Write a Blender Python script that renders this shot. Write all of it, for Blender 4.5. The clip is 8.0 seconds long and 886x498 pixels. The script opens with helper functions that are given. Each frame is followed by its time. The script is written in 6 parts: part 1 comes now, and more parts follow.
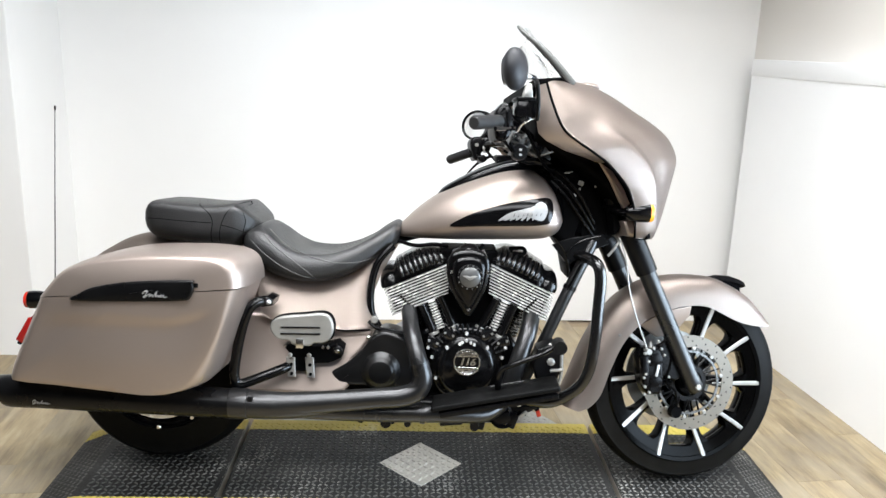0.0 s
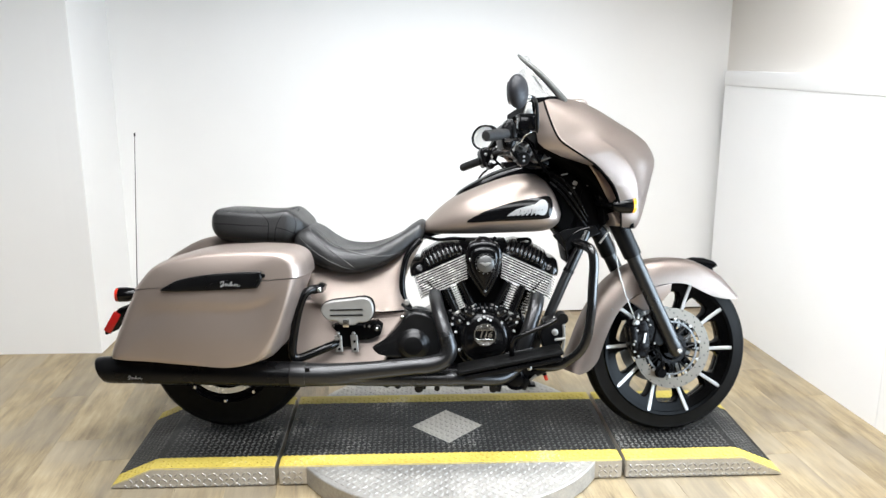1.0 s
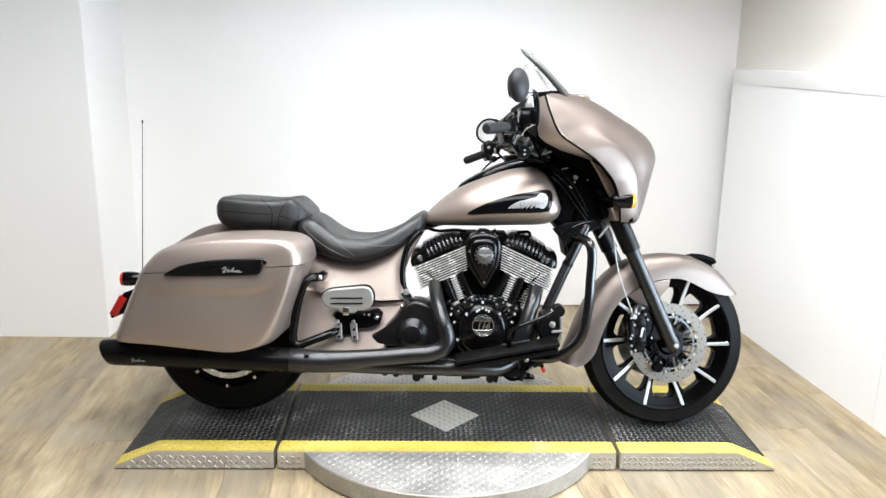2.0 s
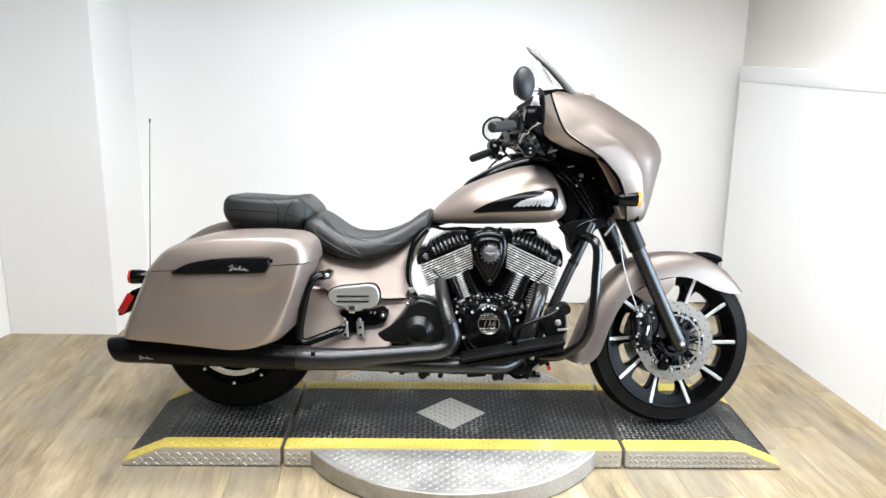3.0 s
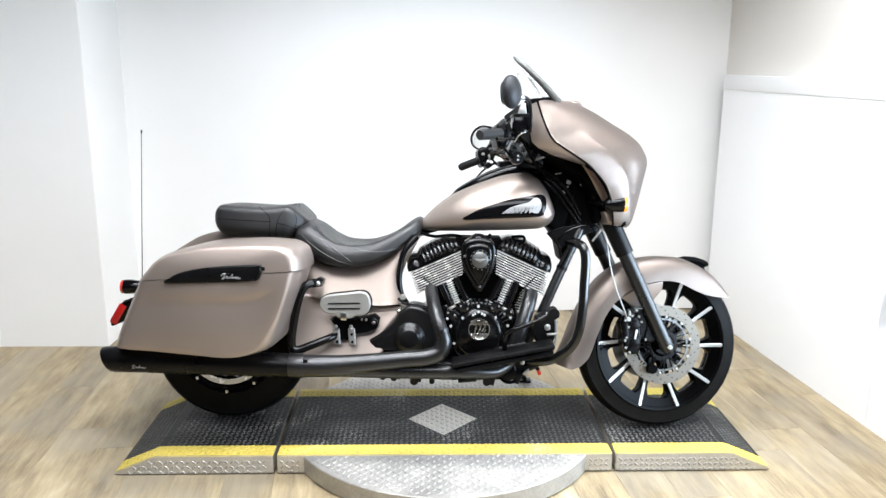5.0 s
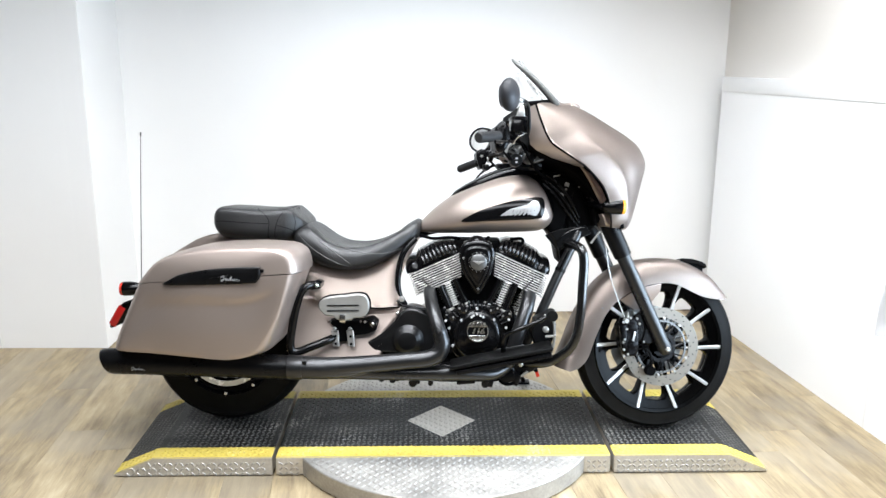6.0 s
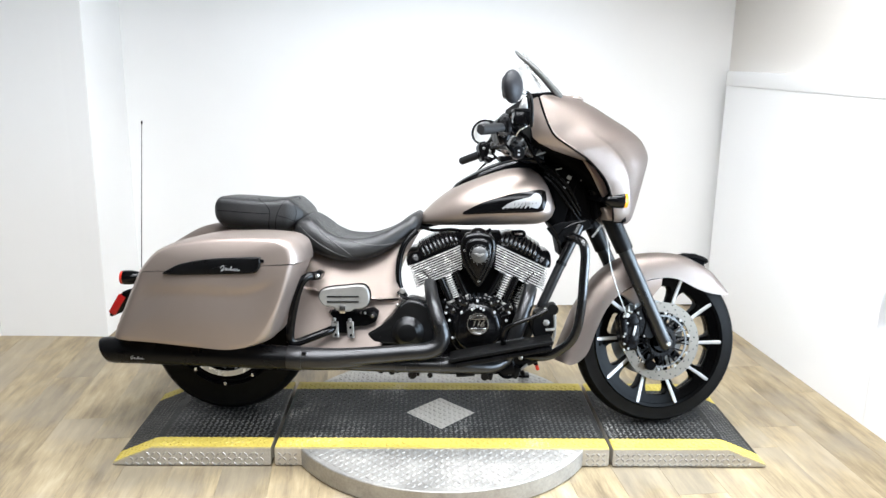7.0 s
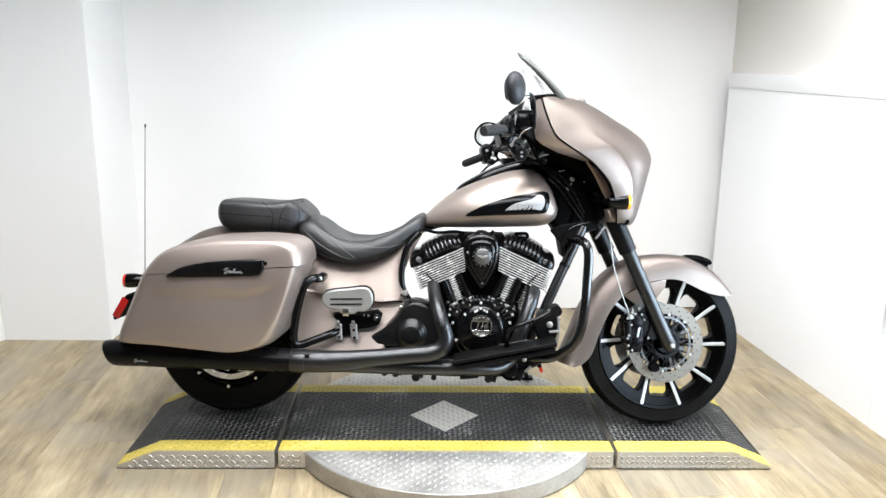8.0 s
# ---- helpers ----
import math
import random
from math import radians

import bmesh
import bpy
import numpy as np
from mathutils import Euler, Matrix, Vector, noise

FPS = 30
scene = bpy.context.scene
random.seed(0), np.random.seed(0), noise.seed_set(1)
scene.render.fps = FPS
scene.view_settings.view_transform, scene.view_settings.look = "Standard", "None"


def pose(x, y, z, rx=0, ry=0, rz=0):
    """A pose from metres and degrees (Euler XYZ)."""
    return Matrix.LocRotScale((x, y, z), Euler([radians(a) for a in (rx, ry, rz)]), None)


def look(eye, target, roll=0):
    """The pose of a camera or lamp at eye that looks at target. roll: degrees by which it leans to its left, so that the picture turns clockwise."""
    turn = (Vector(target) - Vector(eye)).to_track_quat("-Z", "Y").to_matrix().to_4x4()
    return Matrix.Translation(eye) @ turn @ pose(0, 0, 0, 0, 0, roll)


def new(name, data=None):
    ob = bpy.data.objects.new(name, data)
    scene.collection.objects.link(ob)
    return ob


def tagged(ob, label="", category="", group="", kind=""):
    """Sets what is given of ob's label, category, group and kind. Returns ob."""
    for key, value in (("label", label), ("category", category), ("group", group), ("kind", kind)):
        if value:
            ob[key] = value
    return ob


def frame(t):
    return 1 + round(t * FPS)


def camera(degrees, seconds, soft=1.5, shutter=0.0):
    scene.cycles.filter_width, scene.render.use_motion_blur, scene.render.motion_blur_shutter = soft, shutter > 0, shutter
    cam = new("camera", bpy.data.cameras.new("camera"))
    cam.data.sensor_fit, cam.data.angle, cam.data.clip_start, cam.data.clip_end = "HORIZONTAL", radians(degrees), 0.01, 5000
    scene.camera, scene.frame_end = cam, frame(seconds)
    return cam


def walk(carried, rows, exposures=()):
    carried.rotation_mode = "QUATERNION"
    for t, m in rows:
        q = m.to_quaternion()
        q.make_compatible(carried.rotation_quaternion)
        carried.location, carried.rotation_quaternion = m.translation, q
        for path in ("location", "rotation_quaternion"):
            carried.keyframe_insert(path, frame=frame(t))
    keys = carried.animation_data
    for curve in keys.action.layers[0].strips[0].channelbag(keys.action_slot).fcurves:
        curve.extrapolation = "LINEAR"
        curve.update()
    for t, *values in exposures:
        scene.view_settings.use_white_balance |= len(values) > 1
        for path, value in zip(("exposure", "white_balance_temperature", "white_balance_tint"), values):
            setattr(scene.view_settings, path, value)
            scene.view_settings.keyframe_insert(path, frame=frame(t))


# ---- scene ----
cam = camera(58.0, 8.0, soft=1.5)
PATH = [
    (0, (-0.0519, -2.0889, 1.4178), (0.0298, -0.1529, 0.9224), 1.88),
    (0.1, (-0.0676, -2.1465, 1.4304), (0.0366, -0.2115, 0.9381), 2.04),
    (0.2, (-0.0639, -2.2184, 1.4235), (0.0553, -0.2844, 0.9220), 2.28),
    (0.3, (-0.0720, -2.2760, 1.4358), (0.0560, -0.3430, 0.9328), 1.97),
    (0.4, (-0.0882, -2.3276, 1.4306), (0.0196, -0.3956, 0.9414), 1.19),
    (0.5, (-0.0971, -2.3785, 1.4439), (-0.0388, -0.4475, 0.9249), 0.04),
    (0.7, (-0.1263, -2.4719, 1.4533), (-0.0559, -0.5357, 0.9650), -0.96),
    (1, (-0.1365, -2.5643, 1.4676), (-0.0567, -0.6203, 1.0014), -0.01),
    (1.2, (-0.1131, -2.5909, 1.4642), (-0.0323, -0.6479, 0.9955), 1.28),
    (2.3, (-0.0855, -2.6021, 1.4620), (-0.0501, -0.6591, 0.9828), 0.65),
    (2.5, (-0.0805, -2.6004, 1.4674), (-0.0500, -0.6574, 0.9895), 0.64),
    (3, (-0.0860, -2.6070, 1.4667), (-0.0571, -0.6660, 0.9812), 0.77),
    (3.5, (-0.0876, -2.6137, 1.4634), (-0.0413, -0.6717, 0.9848), 0.65),
    (4, (-0.0845, -2.6276, 1.4623), (-0.0618, -0.6826, 0.9965), 0.48),
    (4.5, (-0.0760, -2.6410, 1.4675), (-0.0197, -0.6940, 1.0110), 0.14),
    (4.7, (-0.0841, -2.6428, 1.4624), (-0.0279, -0.6958, 1.0055), 0.30),
    (5.8, (-0.0889, -2.6523, 1.4530), (-0.0373, -0.7053, 1.0030), 0.35),
    (6, (-0.0850, -2.6506, 1.4638), (-0.0291, -0.7036, 1.0096), 0.37),
    (6.5, (-0.0803, -2.6488, 1.4643), (-0.0190, -0.7018, 1.0093), 0.49),
    (7, (-0.0811, -2.6423, 1.4601), (-0.0299, -0.6993, 0.9876), 0.95),
    (7.5, (-0.0836, -2.6376, 1.4601), (-0.0270, -0.6926, 0.9952), 0.76),
    (8, (-0.0826, -2.6430, 1.4496), (-0.0384, -0.6970, 0.9890), 0.73),
]
EXPOSURES = [(0, 0.12, 6450, 10), (2.5, 0.10, 6450, 10), (3.5, 0.15, 6320, 10), (4.5, 0.19, 6280, 10), (6.5, 0.22, 6250, 10), (7.5, 0.19, 6320, 10), (8, 0.17, 6360, 10)]
walk(cam, [(t, look(eye, target, roll)) for t, eye, target, roll in PATH], exposures=EXPOSURES)

# ---- light ----
world = bpy.data.worlds.new("world")
scene.world = world
world.use_nodes = True
world.node_tree.nodes["Background"].inputs[0].default_value = (0.9, 0.95, 1.0, 1)
world.node_tree.nodes["Background"].inputs[1].default_value = 0.02


def area_lamp(name, eye, target, sx, sy, watts, colour, spread=180.0):
    """A rectangular fitting; spread: how wide its louvres let the light out, in degrees."""
    d = bpy.data.lights.new(name, "AREA")
    d.shape, d.size, d.size_y, d.energy, d.color, d.spread = "RECTANGLE", sx, sy, watts, colour, radians(spread)
    ob = new(name, d)
    ob.matrix_world = look(eye, target)
    return ob


area_lamp("ceiling_lamp_front", (0.00, -0.85, 2.72), (0.00, -0.75, 0.0), 2.8, 0.70, 84, (0.97, 0.985, 1.0), 142)
area_lamp("ceiling_lamp_middle", (0.40, 0.30, 2.72), (0.40, 0.30, 0.0), 3.0, 0.34, 74, (0.97, 0.985, 1.0), 140)
# added fill out of view, set where the tilted side panel reflects it
area_lamp("panel_fill_lamp", (-0.30, -2.20, 2.72), (-0.30, -2.00, 0.0), 3.0, 0.70, 58, (0.97, 0.985, 1.0))
area_lamp("window_daylight", (1.8205, -0.58, 1.02), (0.82, -0.56, 1.18), 1.84, 1.18, 84, (0.70, 0.85, 1.0), 140)


# ---- materials ----
class Nodes:
    """Short hand for building a node material."""

    def __init__(self, name):
        self.m = bpy.data.materials.new(name)
        self.m.use_nodes = True
        self.t = self.m.node_tree
        self.b = self.t.nodes["Principled BSDF"]

    def add(self, kind, **props):
        n = self.t.nodes.new(kind)
        if "operation" in props:
            n.operation = props["operation"]
        if "data_type" in props:
            n.data_type = props["data_type"]
        if "blend_type" in props:
            n.blend_type = props["blend_type"]
        return n

    def link(self, a, b):
        self.t.links.new(a, b)

    def coord(self, scale=(1, 1, 1), which="Object", turn=0.0):
        c, mp = self.add("ShaderNodeTexCoord"), self.add("ShaderNodeMapping")
        mp.inputs["Scale"].default_value = scale
        mp.inputs["Rotation"].default_value = (0, 0, turn)
        self.link(c.outputs[which], mp.inputs["Vector"])
        return mp.outputs["Vector"]

    def noise(self, scale, detail=3.0, rough=0.55, vec=None):
        n = self.add("ShaderNodeTexNoise")
        n.inputs["Scale"].default_value, n.inputs["Detail"].default_value, n.inputs["Roughness"].default_value = scale, detail, rough
        self.link(vec if vec is not None else self.coord(), n.inputs["Vector"])
        return n.outputs["Fac"]

    def ramp(self, fac, stops):
        r = self.add("ShaderNodeValToRGB")
        e = r.color_ramp.elements
        while len(e) < len(stops):
            e.new(0.5)
        for k, (pos, col) in zip(e, stops):
            k.position = pos
            k.color = (*col, 1) if len(col) == 3 else col
        self.link(fac, r.inputs["Fac"])
        return r.outputs["Color"]

    def span(self, fac, a, b, lo=0.0, hi=1.0):
        r = self.add("ShaderNodeMapRange")
        for k, v in zip(("From Min", "From Max", "To Min", "To Max"), (a, b, lo, hi)):
            r.inputs[k].default_value = v
        self.link(fac, r.inputs["Value"])
        return r.outputs["Result"]

    def math(self, op, a, b):
        n = self.add("ShaderNodeMath", operation=op)
        for i, v in enumerate((a, b)):
            if isinstance(v, (int, float)):
                n.inputs[i].default_value = v
            else:
                self.link(v, n.inputs[i])
        return n.outputs[0]

    def mix(self, fac, a, b, blend="MIX"):
        n = self.add("ShaderNodeMix", data_type="RGBA", blend_type=blend)
        for i, v in ((0, fac), (6, a), (7, b)):
            if isinstance(v, (int, float)):
                n.inputs[i].default_value = v
            elif isinstance(v, tuple):
                n.inputs[i].default_value = (*v, 1)
            else:
                self.link(v, n.inputs[i])
        return n.outputs[2]

    def put(self, name, v):
        if isinstance(v, (int, float)):
            self.b.inputs[name].default_value = v
        elif isinstance(v, tuple):
            self.b.inputs[name].default_value = (*v, 1)
        else:
            self.link(v, self.b.inputs[name])

    def bump(self, height, strength, distance=0.002):
        n = self.add("ShaderNodeBump")
        n.inputs["Strength"].default_value, n.inputs["Distance"].default_value = strength, distance
        self.link(height, n.inputs["Height"])
        self.link(n.outputs["Normal"], self.b.inputs["Normal"])


def surface(name, colour, rough=0.5, metal=0.0, vary=0.12, scale=9.0, bump=0.0, bump_scale=200.0, coat=0.0, rough_vary=0.08, spec=0.5):
    """A plain surface with large and fine variation of its colour, gloss and relief."""
    n = Nodes(name)
    big, fine = n.noise(scale, 4), n.noise(scale * 14, 2)
    both = n.math("ADD", n.math("MULTIPLY", big, 0.7), n.math("MULTIPLY", fine, 0.3))
    dark, light = tuple(c * (1 - vary) for c in colour), tuple(min(1.0, c * (1 + vary)) for c in colour)
    n.put("Base Color", n.ramp(both, [(0.3, dark), (0.7, light)]))
    n.put("Roughness", n.span(big, 0.3, 0.7, max(0.02, rough - rough_vary), rough + rough_vary))
    n.put("Metallic", metal)
    n.put("Specular IOR Level", spec)
    if coat:
        n.put("Coat Weight", coat)
        n.put("Coat Roughness", 0.06)
    if bump:
        n.bump(n.noise(bump_scale, 3), bump, 0.001)
    return n.m


def satin_paint():
    n = Nodes("bronze_satin_paint")
    flake, big = n.noise(900, 1), n.noise(3, 3)
    col = n.ramp(n.math("ADD", n.math("MULTIPLY", flake, 0.5), n.math("MULTIPLY", big, 0.5)), [(0.3, (0.300, 0.246, 0.216)), (0.7, (0.362, 0.302, 0.268))])
    n.put("Base Color", col)
    n.put("Metallic", 0.78)
    n.put("Roughness", n.span(big, 0.3, 0.7, 0.40, 0.46))
    n.put("Coat Weight", 0.05)
    n.put("Coat Roughness", 0.35)
    n.bump(flake, 0.03, 0.0004)
    return n.m


def leather():
    n = Nodes("black_leather")
    big, v = n.noise(7, 4), n.add("ShaderNodeTexVoronoi")
    v.inputs["Scale"].default_value = 330
    n.link(n.coord(), v.inputs["Vector"])
    n.put("Base Color", n.ramp(big, [(0.3, (0.008, 0.008, 0.0082)), (0.7, (0.016, 0.0158, 0.016))]))
    n.put("Roughness", n.span(big, 0.3, 0.7, 0.33, 0.45))
    n.put("Specular IOR Level", 0.5)
    n.bump(n.math("ADD", v.outputs["Distance"], n.math("MULTIPLY", big, 1.5)), 0.40, 0.002)
    return n.m


def plate_paint(name="painted_tread_plate", lo=0.002, hi=0.009, wear=0.735):
    """Tread plate: bare steel, black walking surface, yellow borders and a bare lozenge, all worn."""
    n = Nodes(name)
    c = n.add("ShaderNodeTexCoord")
    g = n.add("ShaderNodeNewGeometry")
    s = n.add("ShaderNodeSeparateXYZ")
    n.link(g.outputs["Position"], s.inputs[0])
    nz = n.add("ShaderNodeSeparateXYZ")
    n.link(g.outputs["Normal"], nz.inputs[0])
    x, y = s.outputs[0], s.outputs[1]
    wob = n.math("MULTIPLY", n.math("SUBTRACT", n.noise(60, 3, vec=g.outputs["Position"]), 0.5), 0.006)
    yd = n.math("ABSOLUTE", n.math("SUBTRACT", n.math("ADD", y, wob), 0.2985), 0)
    yellow = n.math("GREATER_THAN", yd, 0.2215)
    loz = n.math("LESS_THAN", n.math("ADD", n.math("MULTIPLY", n.math("ABSOLUTE", n.math("ADD", x, 0.002), 0), 1 / 0.136), n.math("MULTIPLY", n.math("ABSOLUTE", n.math("SUBTRACT", y, 0.295), 0), 1 / 0.143)), 1.0)
    up = n.math("GREATER_THAN", nz.outputs[2], 0.3)
    big, fine = n.noise(5, 5, vec=g.outputs["Position"]), n.noise(120, 3, vec=g.outputs["Position"])
    scuff = n.math("GREATER_THAN", n.math("ADD", n.math("MULTIPLY", big, 0.75), n.math("MULTIPLY", fine, 0.5)), wear)
    steel = n.ramp(n.math("ADD", n.math("MULTIPLY", big, 0.5), n.math("MULTIPLY", fine, 0.5)), [(0.3, (0.40, 0.37, 0.325)), (0.7, (0.68, 0.645, 0.585))])
    black = n.ramp(n.math("ADD", n.math("MULTIPLY", big, 0.6), n.math("MULTIPLY", fine, 0.4)), [(0.3, (lo, lo, lo * 0.95)), (0.75, (hi, hi * 0.97, hi * 0.90))])
    gold = n.ramp(n.math("ADD", n.math("MULTIPLY", big, 0.5), n.math("MULTIPLY", fine, 0.5)), [(0.28, (0.40, 0.305, 0.060)), (0.6, (0.60, 0.475, 0.10)), (0.8, (0.66, 0.56, 0.18))])
    top = n.mix(yellow, black, gold)
    top = n.mix(loz, top, steel)
    top = n.mix(n.math("MULTIPLY", scuff, 0.26), top, steel)
    n.put("Base Color", n.mix(up, steel, top))
    bare = n.math("MAXIMUM", n.math("SUBTRACT", 1.0, up), loz)
    n.put("Metallic", n.math("MULTIPLY", bare, 0.7))
    n.put("Roughness", n.span(fine, 0.3, 0.7, 0.38, 0.62))
    n.put("Specular IOR Level", 0.16)
    n.bump(fine, 0.15, 0.001)
    return n.m


def wood_floor():
    n = Nodes("pale_oak_laminate")
    o = n.add("ShaderNodeObjectInfo")
    c = n.add("ShaderNodeTexCoord")
    off = n.add("ShaderNodeVectorMath", operation="ADD")
    sc = n.add("ShaderNodeVectorMath", operation="SCALE")
    n.link(o.outputs["Location"], sc.inputs[0])
    sc.inputs["Scale"].default_value = 3.7
    n.link(c.outputs["Object"], off.inputs[0])
    n.link(sc.outputs[0], off.inputs[1])
    mp = n.add("ShaderNodeMapping")
    mp.inputs["Scale"].default_value = (7.5, 0.75, 1)
    n.link(off.outputs[0], mp.inputs["Vector"])
    streak = n.noise(2.6, 9, 0.66, mp.outputs["Vector"])
    mp2 = n.add("ShaderNodeMapping")
    mp2.inputs["Scale"].default_value = (70, 3, 1)
    n.link(off.outputs[0], mp2.inputs["Vector"])
    grain = n.noise(3.0, 4, 0.6, mp2.outputs["Vector"])
    mp3 = n.add("ShaderNodeMapping")
    mp3.inputs["Scale"].default_value = (3.6, 0.9, 1)
    n.link(off.outputs[0], mp3.inputs["Vector"])
    blotch = n.noise(4.2, 5, 0.62, mp3.outputs["Vector"])
    f = n.math("ADD", n.math("ADD", n.math("MULTIPLY", streak, 0.42), n.math("MULTIPLY", grain, 0.20)), n.math("MULTIPLY", blotch, 0.38))
    col = n.ramp(f, [(0.36, (0.110, 0.080, 0.048)), (0.45, (0.215, 0.165, 0.098)), (0.53, (0.315, 0.248, 0.146)), (0.63, (0.43, 0.355, 0.232))])
    grey = n.span(n.noise(2.3, 4, 0.6, off.outputs[0]), 0.46, 0.60, 0.0, 0.55)
    col = n.mix(grey, col, (0.245, 0.213, 0.165))
    rnd = n.span(o.outputs["Random"], 0, 1, 0.88, 1.10)
    hue = n.mix(n.math("MULTIPLY", o.outputs["Random"], 0.2), col, (0.30, 0.25, 0.17))
    bri = n.add("ShaderNodeVectorMath", operation="SCALE")
    n.link(hue, bri.inputs[0])
    n.link(rnd, bri.inputs["Scale"])
    n.link(bri.outputs[0], n.b.inputs["Base Color"])
    n.put("Roughness", n.span(grain, 0.3, 0.7, 0.40, 0.56))
    n.put("Specular IOR Level", 0.3)
    n.bump(grain, 0.12, 0.001)
    return n.m


def wall_paint(name, colour, rough, spots=0.03):
    n = Nodes(name)
    big, fine = n.noise(1.3, 4), n.noise(160, 3)
    dark = tuple(c * (1 - spots) for c in colour)
    n.put("Base Color", n.ramp(big, [(0.35, dark), (0.65, colour)]))
    n.put("Roughness", n.span(big, 0.3, 0.7, rough - 0.015, rough + 0.015))
    n.bump(fine, 0.05, 0.001)
    return n.m


def glass_mat():
    n = Nodes("clear_acrylic")
    n.put("Base Color", (0.995, 0.995, 0.995))
    n.put("Transmission Weight", 1.0)
    n.put("Roughness", 0.03)
    n.put("IOR", 1.10)
    return n.m


def lens_mat(name, colour):
    n = Nodes(name)
    n.put("Base Color", colour)
    n.put("Roughness", 0.14)
    n.put("Coat Weight", 0.6)
    n.put("Transmission Weight", 0.15)
    ribs = n.add("ShaderNodeTexWave")
    ribs.inputs["Scale"].default_value = 60
    n.link(n.coord(), ribs.inputs["Vector"])
    n.bump(ribs.outputs["Fac"], 0.2, 0.001)
    return n.m


PAINT = satin_paint()
LEATHER = leather()
PIPING = surface("seat_piping", (0.075, 0.074, 0.072), 0.5)
GLOSS = surface("gloss_black_enamel", (0.0025, 0.0025, 0.0028), 0.12, 0.0, 0.3, 14, rough_vary=0.05, spec=0.26)
SATIN = surface("satin_black_metal", (0.003, 0.003, 0.0033), 0.30, 0.0, 0.3, 12, 0.05, spec=0.16)
PIPE = surface("black_chrome_pipe", (0.046, 0.046, 0.047), 0.30, 0.85, 0.15, 8, 0.04, rough_vary=0.04, spec=0.3)
SCREEN = surface("frosted_screen_edge", (0.062, 0.063, 0.060), 0.4, 0.0, 0.1, 30)
SHINE = surface("engine_enamel", (0.0022, 0.0022, 0.0024), 0.17, 0.0, 0.25, 14, rough_vary=0.04, spec=0.32)
GRIP = surface("grey_grip_rubber", (0.010, 0.010, 0.0105), 0.6, 0.0, 0.2, 40, 0.2, spec=0.3)
GEARBLACK = surface("satin_cover_black", (0.0035, 0.0035, 0.0038), 0.32, 0.0, 0.2, 10, 0.05, spec=0.34)
CALIPER = surface("caliper_enamel", (0.003, 0.003, 0.0033), 0.26, 0.0, 0.2, 20, 0.05, spec=0.10)
COVER = surface("satin_gloss_cover", (0.004, 0.004, 0.0043), 0.18, 0.0, 0.25, 12, 0.03, rough_vary=0.04, spec=0.6)
DARK = surface("matt_black_plastic", (0.002, 0.002, 0.0022), 0.5, 0.0, 0.3, 20, 0.12, spec=0.02)
RUBBER = surface("tyre_rubber", (0.0060, 0.0058, 0.0055), 0.5, 0.0, 0.3, 18, 0.2, spec=0.06)
FIN = surface("machined_aluminium_fin", (0.78, 0.78, 0.77), 0.24, 0.5, 0.06, 40)
BRIGHT = surface("bright_steel", (0.78, 0.78, 0.78), 0.22, 1.0, 0.12, 30)
DISC = surface("brake_disc_steel", (0.150, 0.136, 0.115), 0.46, 0.4, 0.12, 30)
SILVER = surface("silver_print", (0.42, 0.42, 0.42), 0.36, 0.5, 0.06, 60)
ALLOY = surface("dull_cast_alloy", (0.13, 0.13, 0.128), 0.32, 0.85, 0.45, 60, 0.3)
PEGMETAL = surface("brushed_pewter", (0.29, 0.286, 0.27), 0.42, 0.6, 0.12, 30)
SPOKE = surface("machined_spoke", (0.40, 0.39, 0.375), 0.34, 0.7, 0.12, 30)
BADGE_METAL = surface("brushed_badge", (0.10, 0.10, 0.099), 0.40, 0.7, 0.25, 50)
WHEEL = surface("black_wheel_enamel", (0.0008, 0.0008, 0.0008), 0.10, 0.0, 0.3, 14, rough_vary=0.03, spec=0.06)
FORK = surface("anodised_grey_fork", (0.008, 0.0082, 0.0086), 0.32, 0.1, 0.15, 10)
BOARD = surface("worn_board_rubber", (0.0035, 0.0035, 0.0035), 0.5, 0.0, 0.3, 30, 0.2, spec=0.06)
AMBER = lens_mat("amber_lens", (0.85, 0.30, 0.01))
RED = lens_mat("red_lens", (0.55, 0.03, 0.015))
REFLECTOR = lens_mat("deep_red_reflector", (0.38, 0.014, 0.012))
MIRROR_BACK = surface("soft_black_mirror_shell", (0.013, 0.0135, 0.016), 0.5, 0.0, 0.15, 10, 0.05, spec=0.25)
GLASS = glass_mat()
MIRROR = surface("mirror_silver", (0.93, 0.93, 0.93), 0.04, 1.0, 0.01, 3, rough_vary=0.01)
HOSE = surface("clear_sleeved_hose", (0.34, 0.335, 0.32), 0.4, 0.3, 0.1, 40)
PLATE = plate_paint("painted_tread_plate", 0.004, 0.026, 0.79)
LUG = plate_paint("worn_tread_lugs", 0.022, 0.17, 0.725)
TREAD = surface("bare_tread_steel", (0.375, 0.360, 0.332), 0.48, 0.62, 0.32, 7, 0.12)
WOOD = wood_floor()
# for added walls out of view, dark so that paint and blacks reflect less
UNSEEN_DARK = wall_paint("dark_unseen_wall", (0.07, 0.068, 0.065), 0.7, 0.2)
WALL = wall_paint("white_wall_paint", (0.81, 0.805, 0.79), 0.55)
PANEL = wall_paint("white_gloss_panel", (0.83, 0.835, 0.84), 0.30)
UPPER = wall_paint("beige_wall_paint", (0.74, 0.71, 0.665), 0.6)
# the ceiling is out of view; its dark tone only limits bounced light
CEIL = wall_paint("dark_unseen_ceiling", (0.14, 0.14, 0.14), 0.8)
GAP = surface("plank_joint", (0.24, 0.185, 0.12), 0.9)


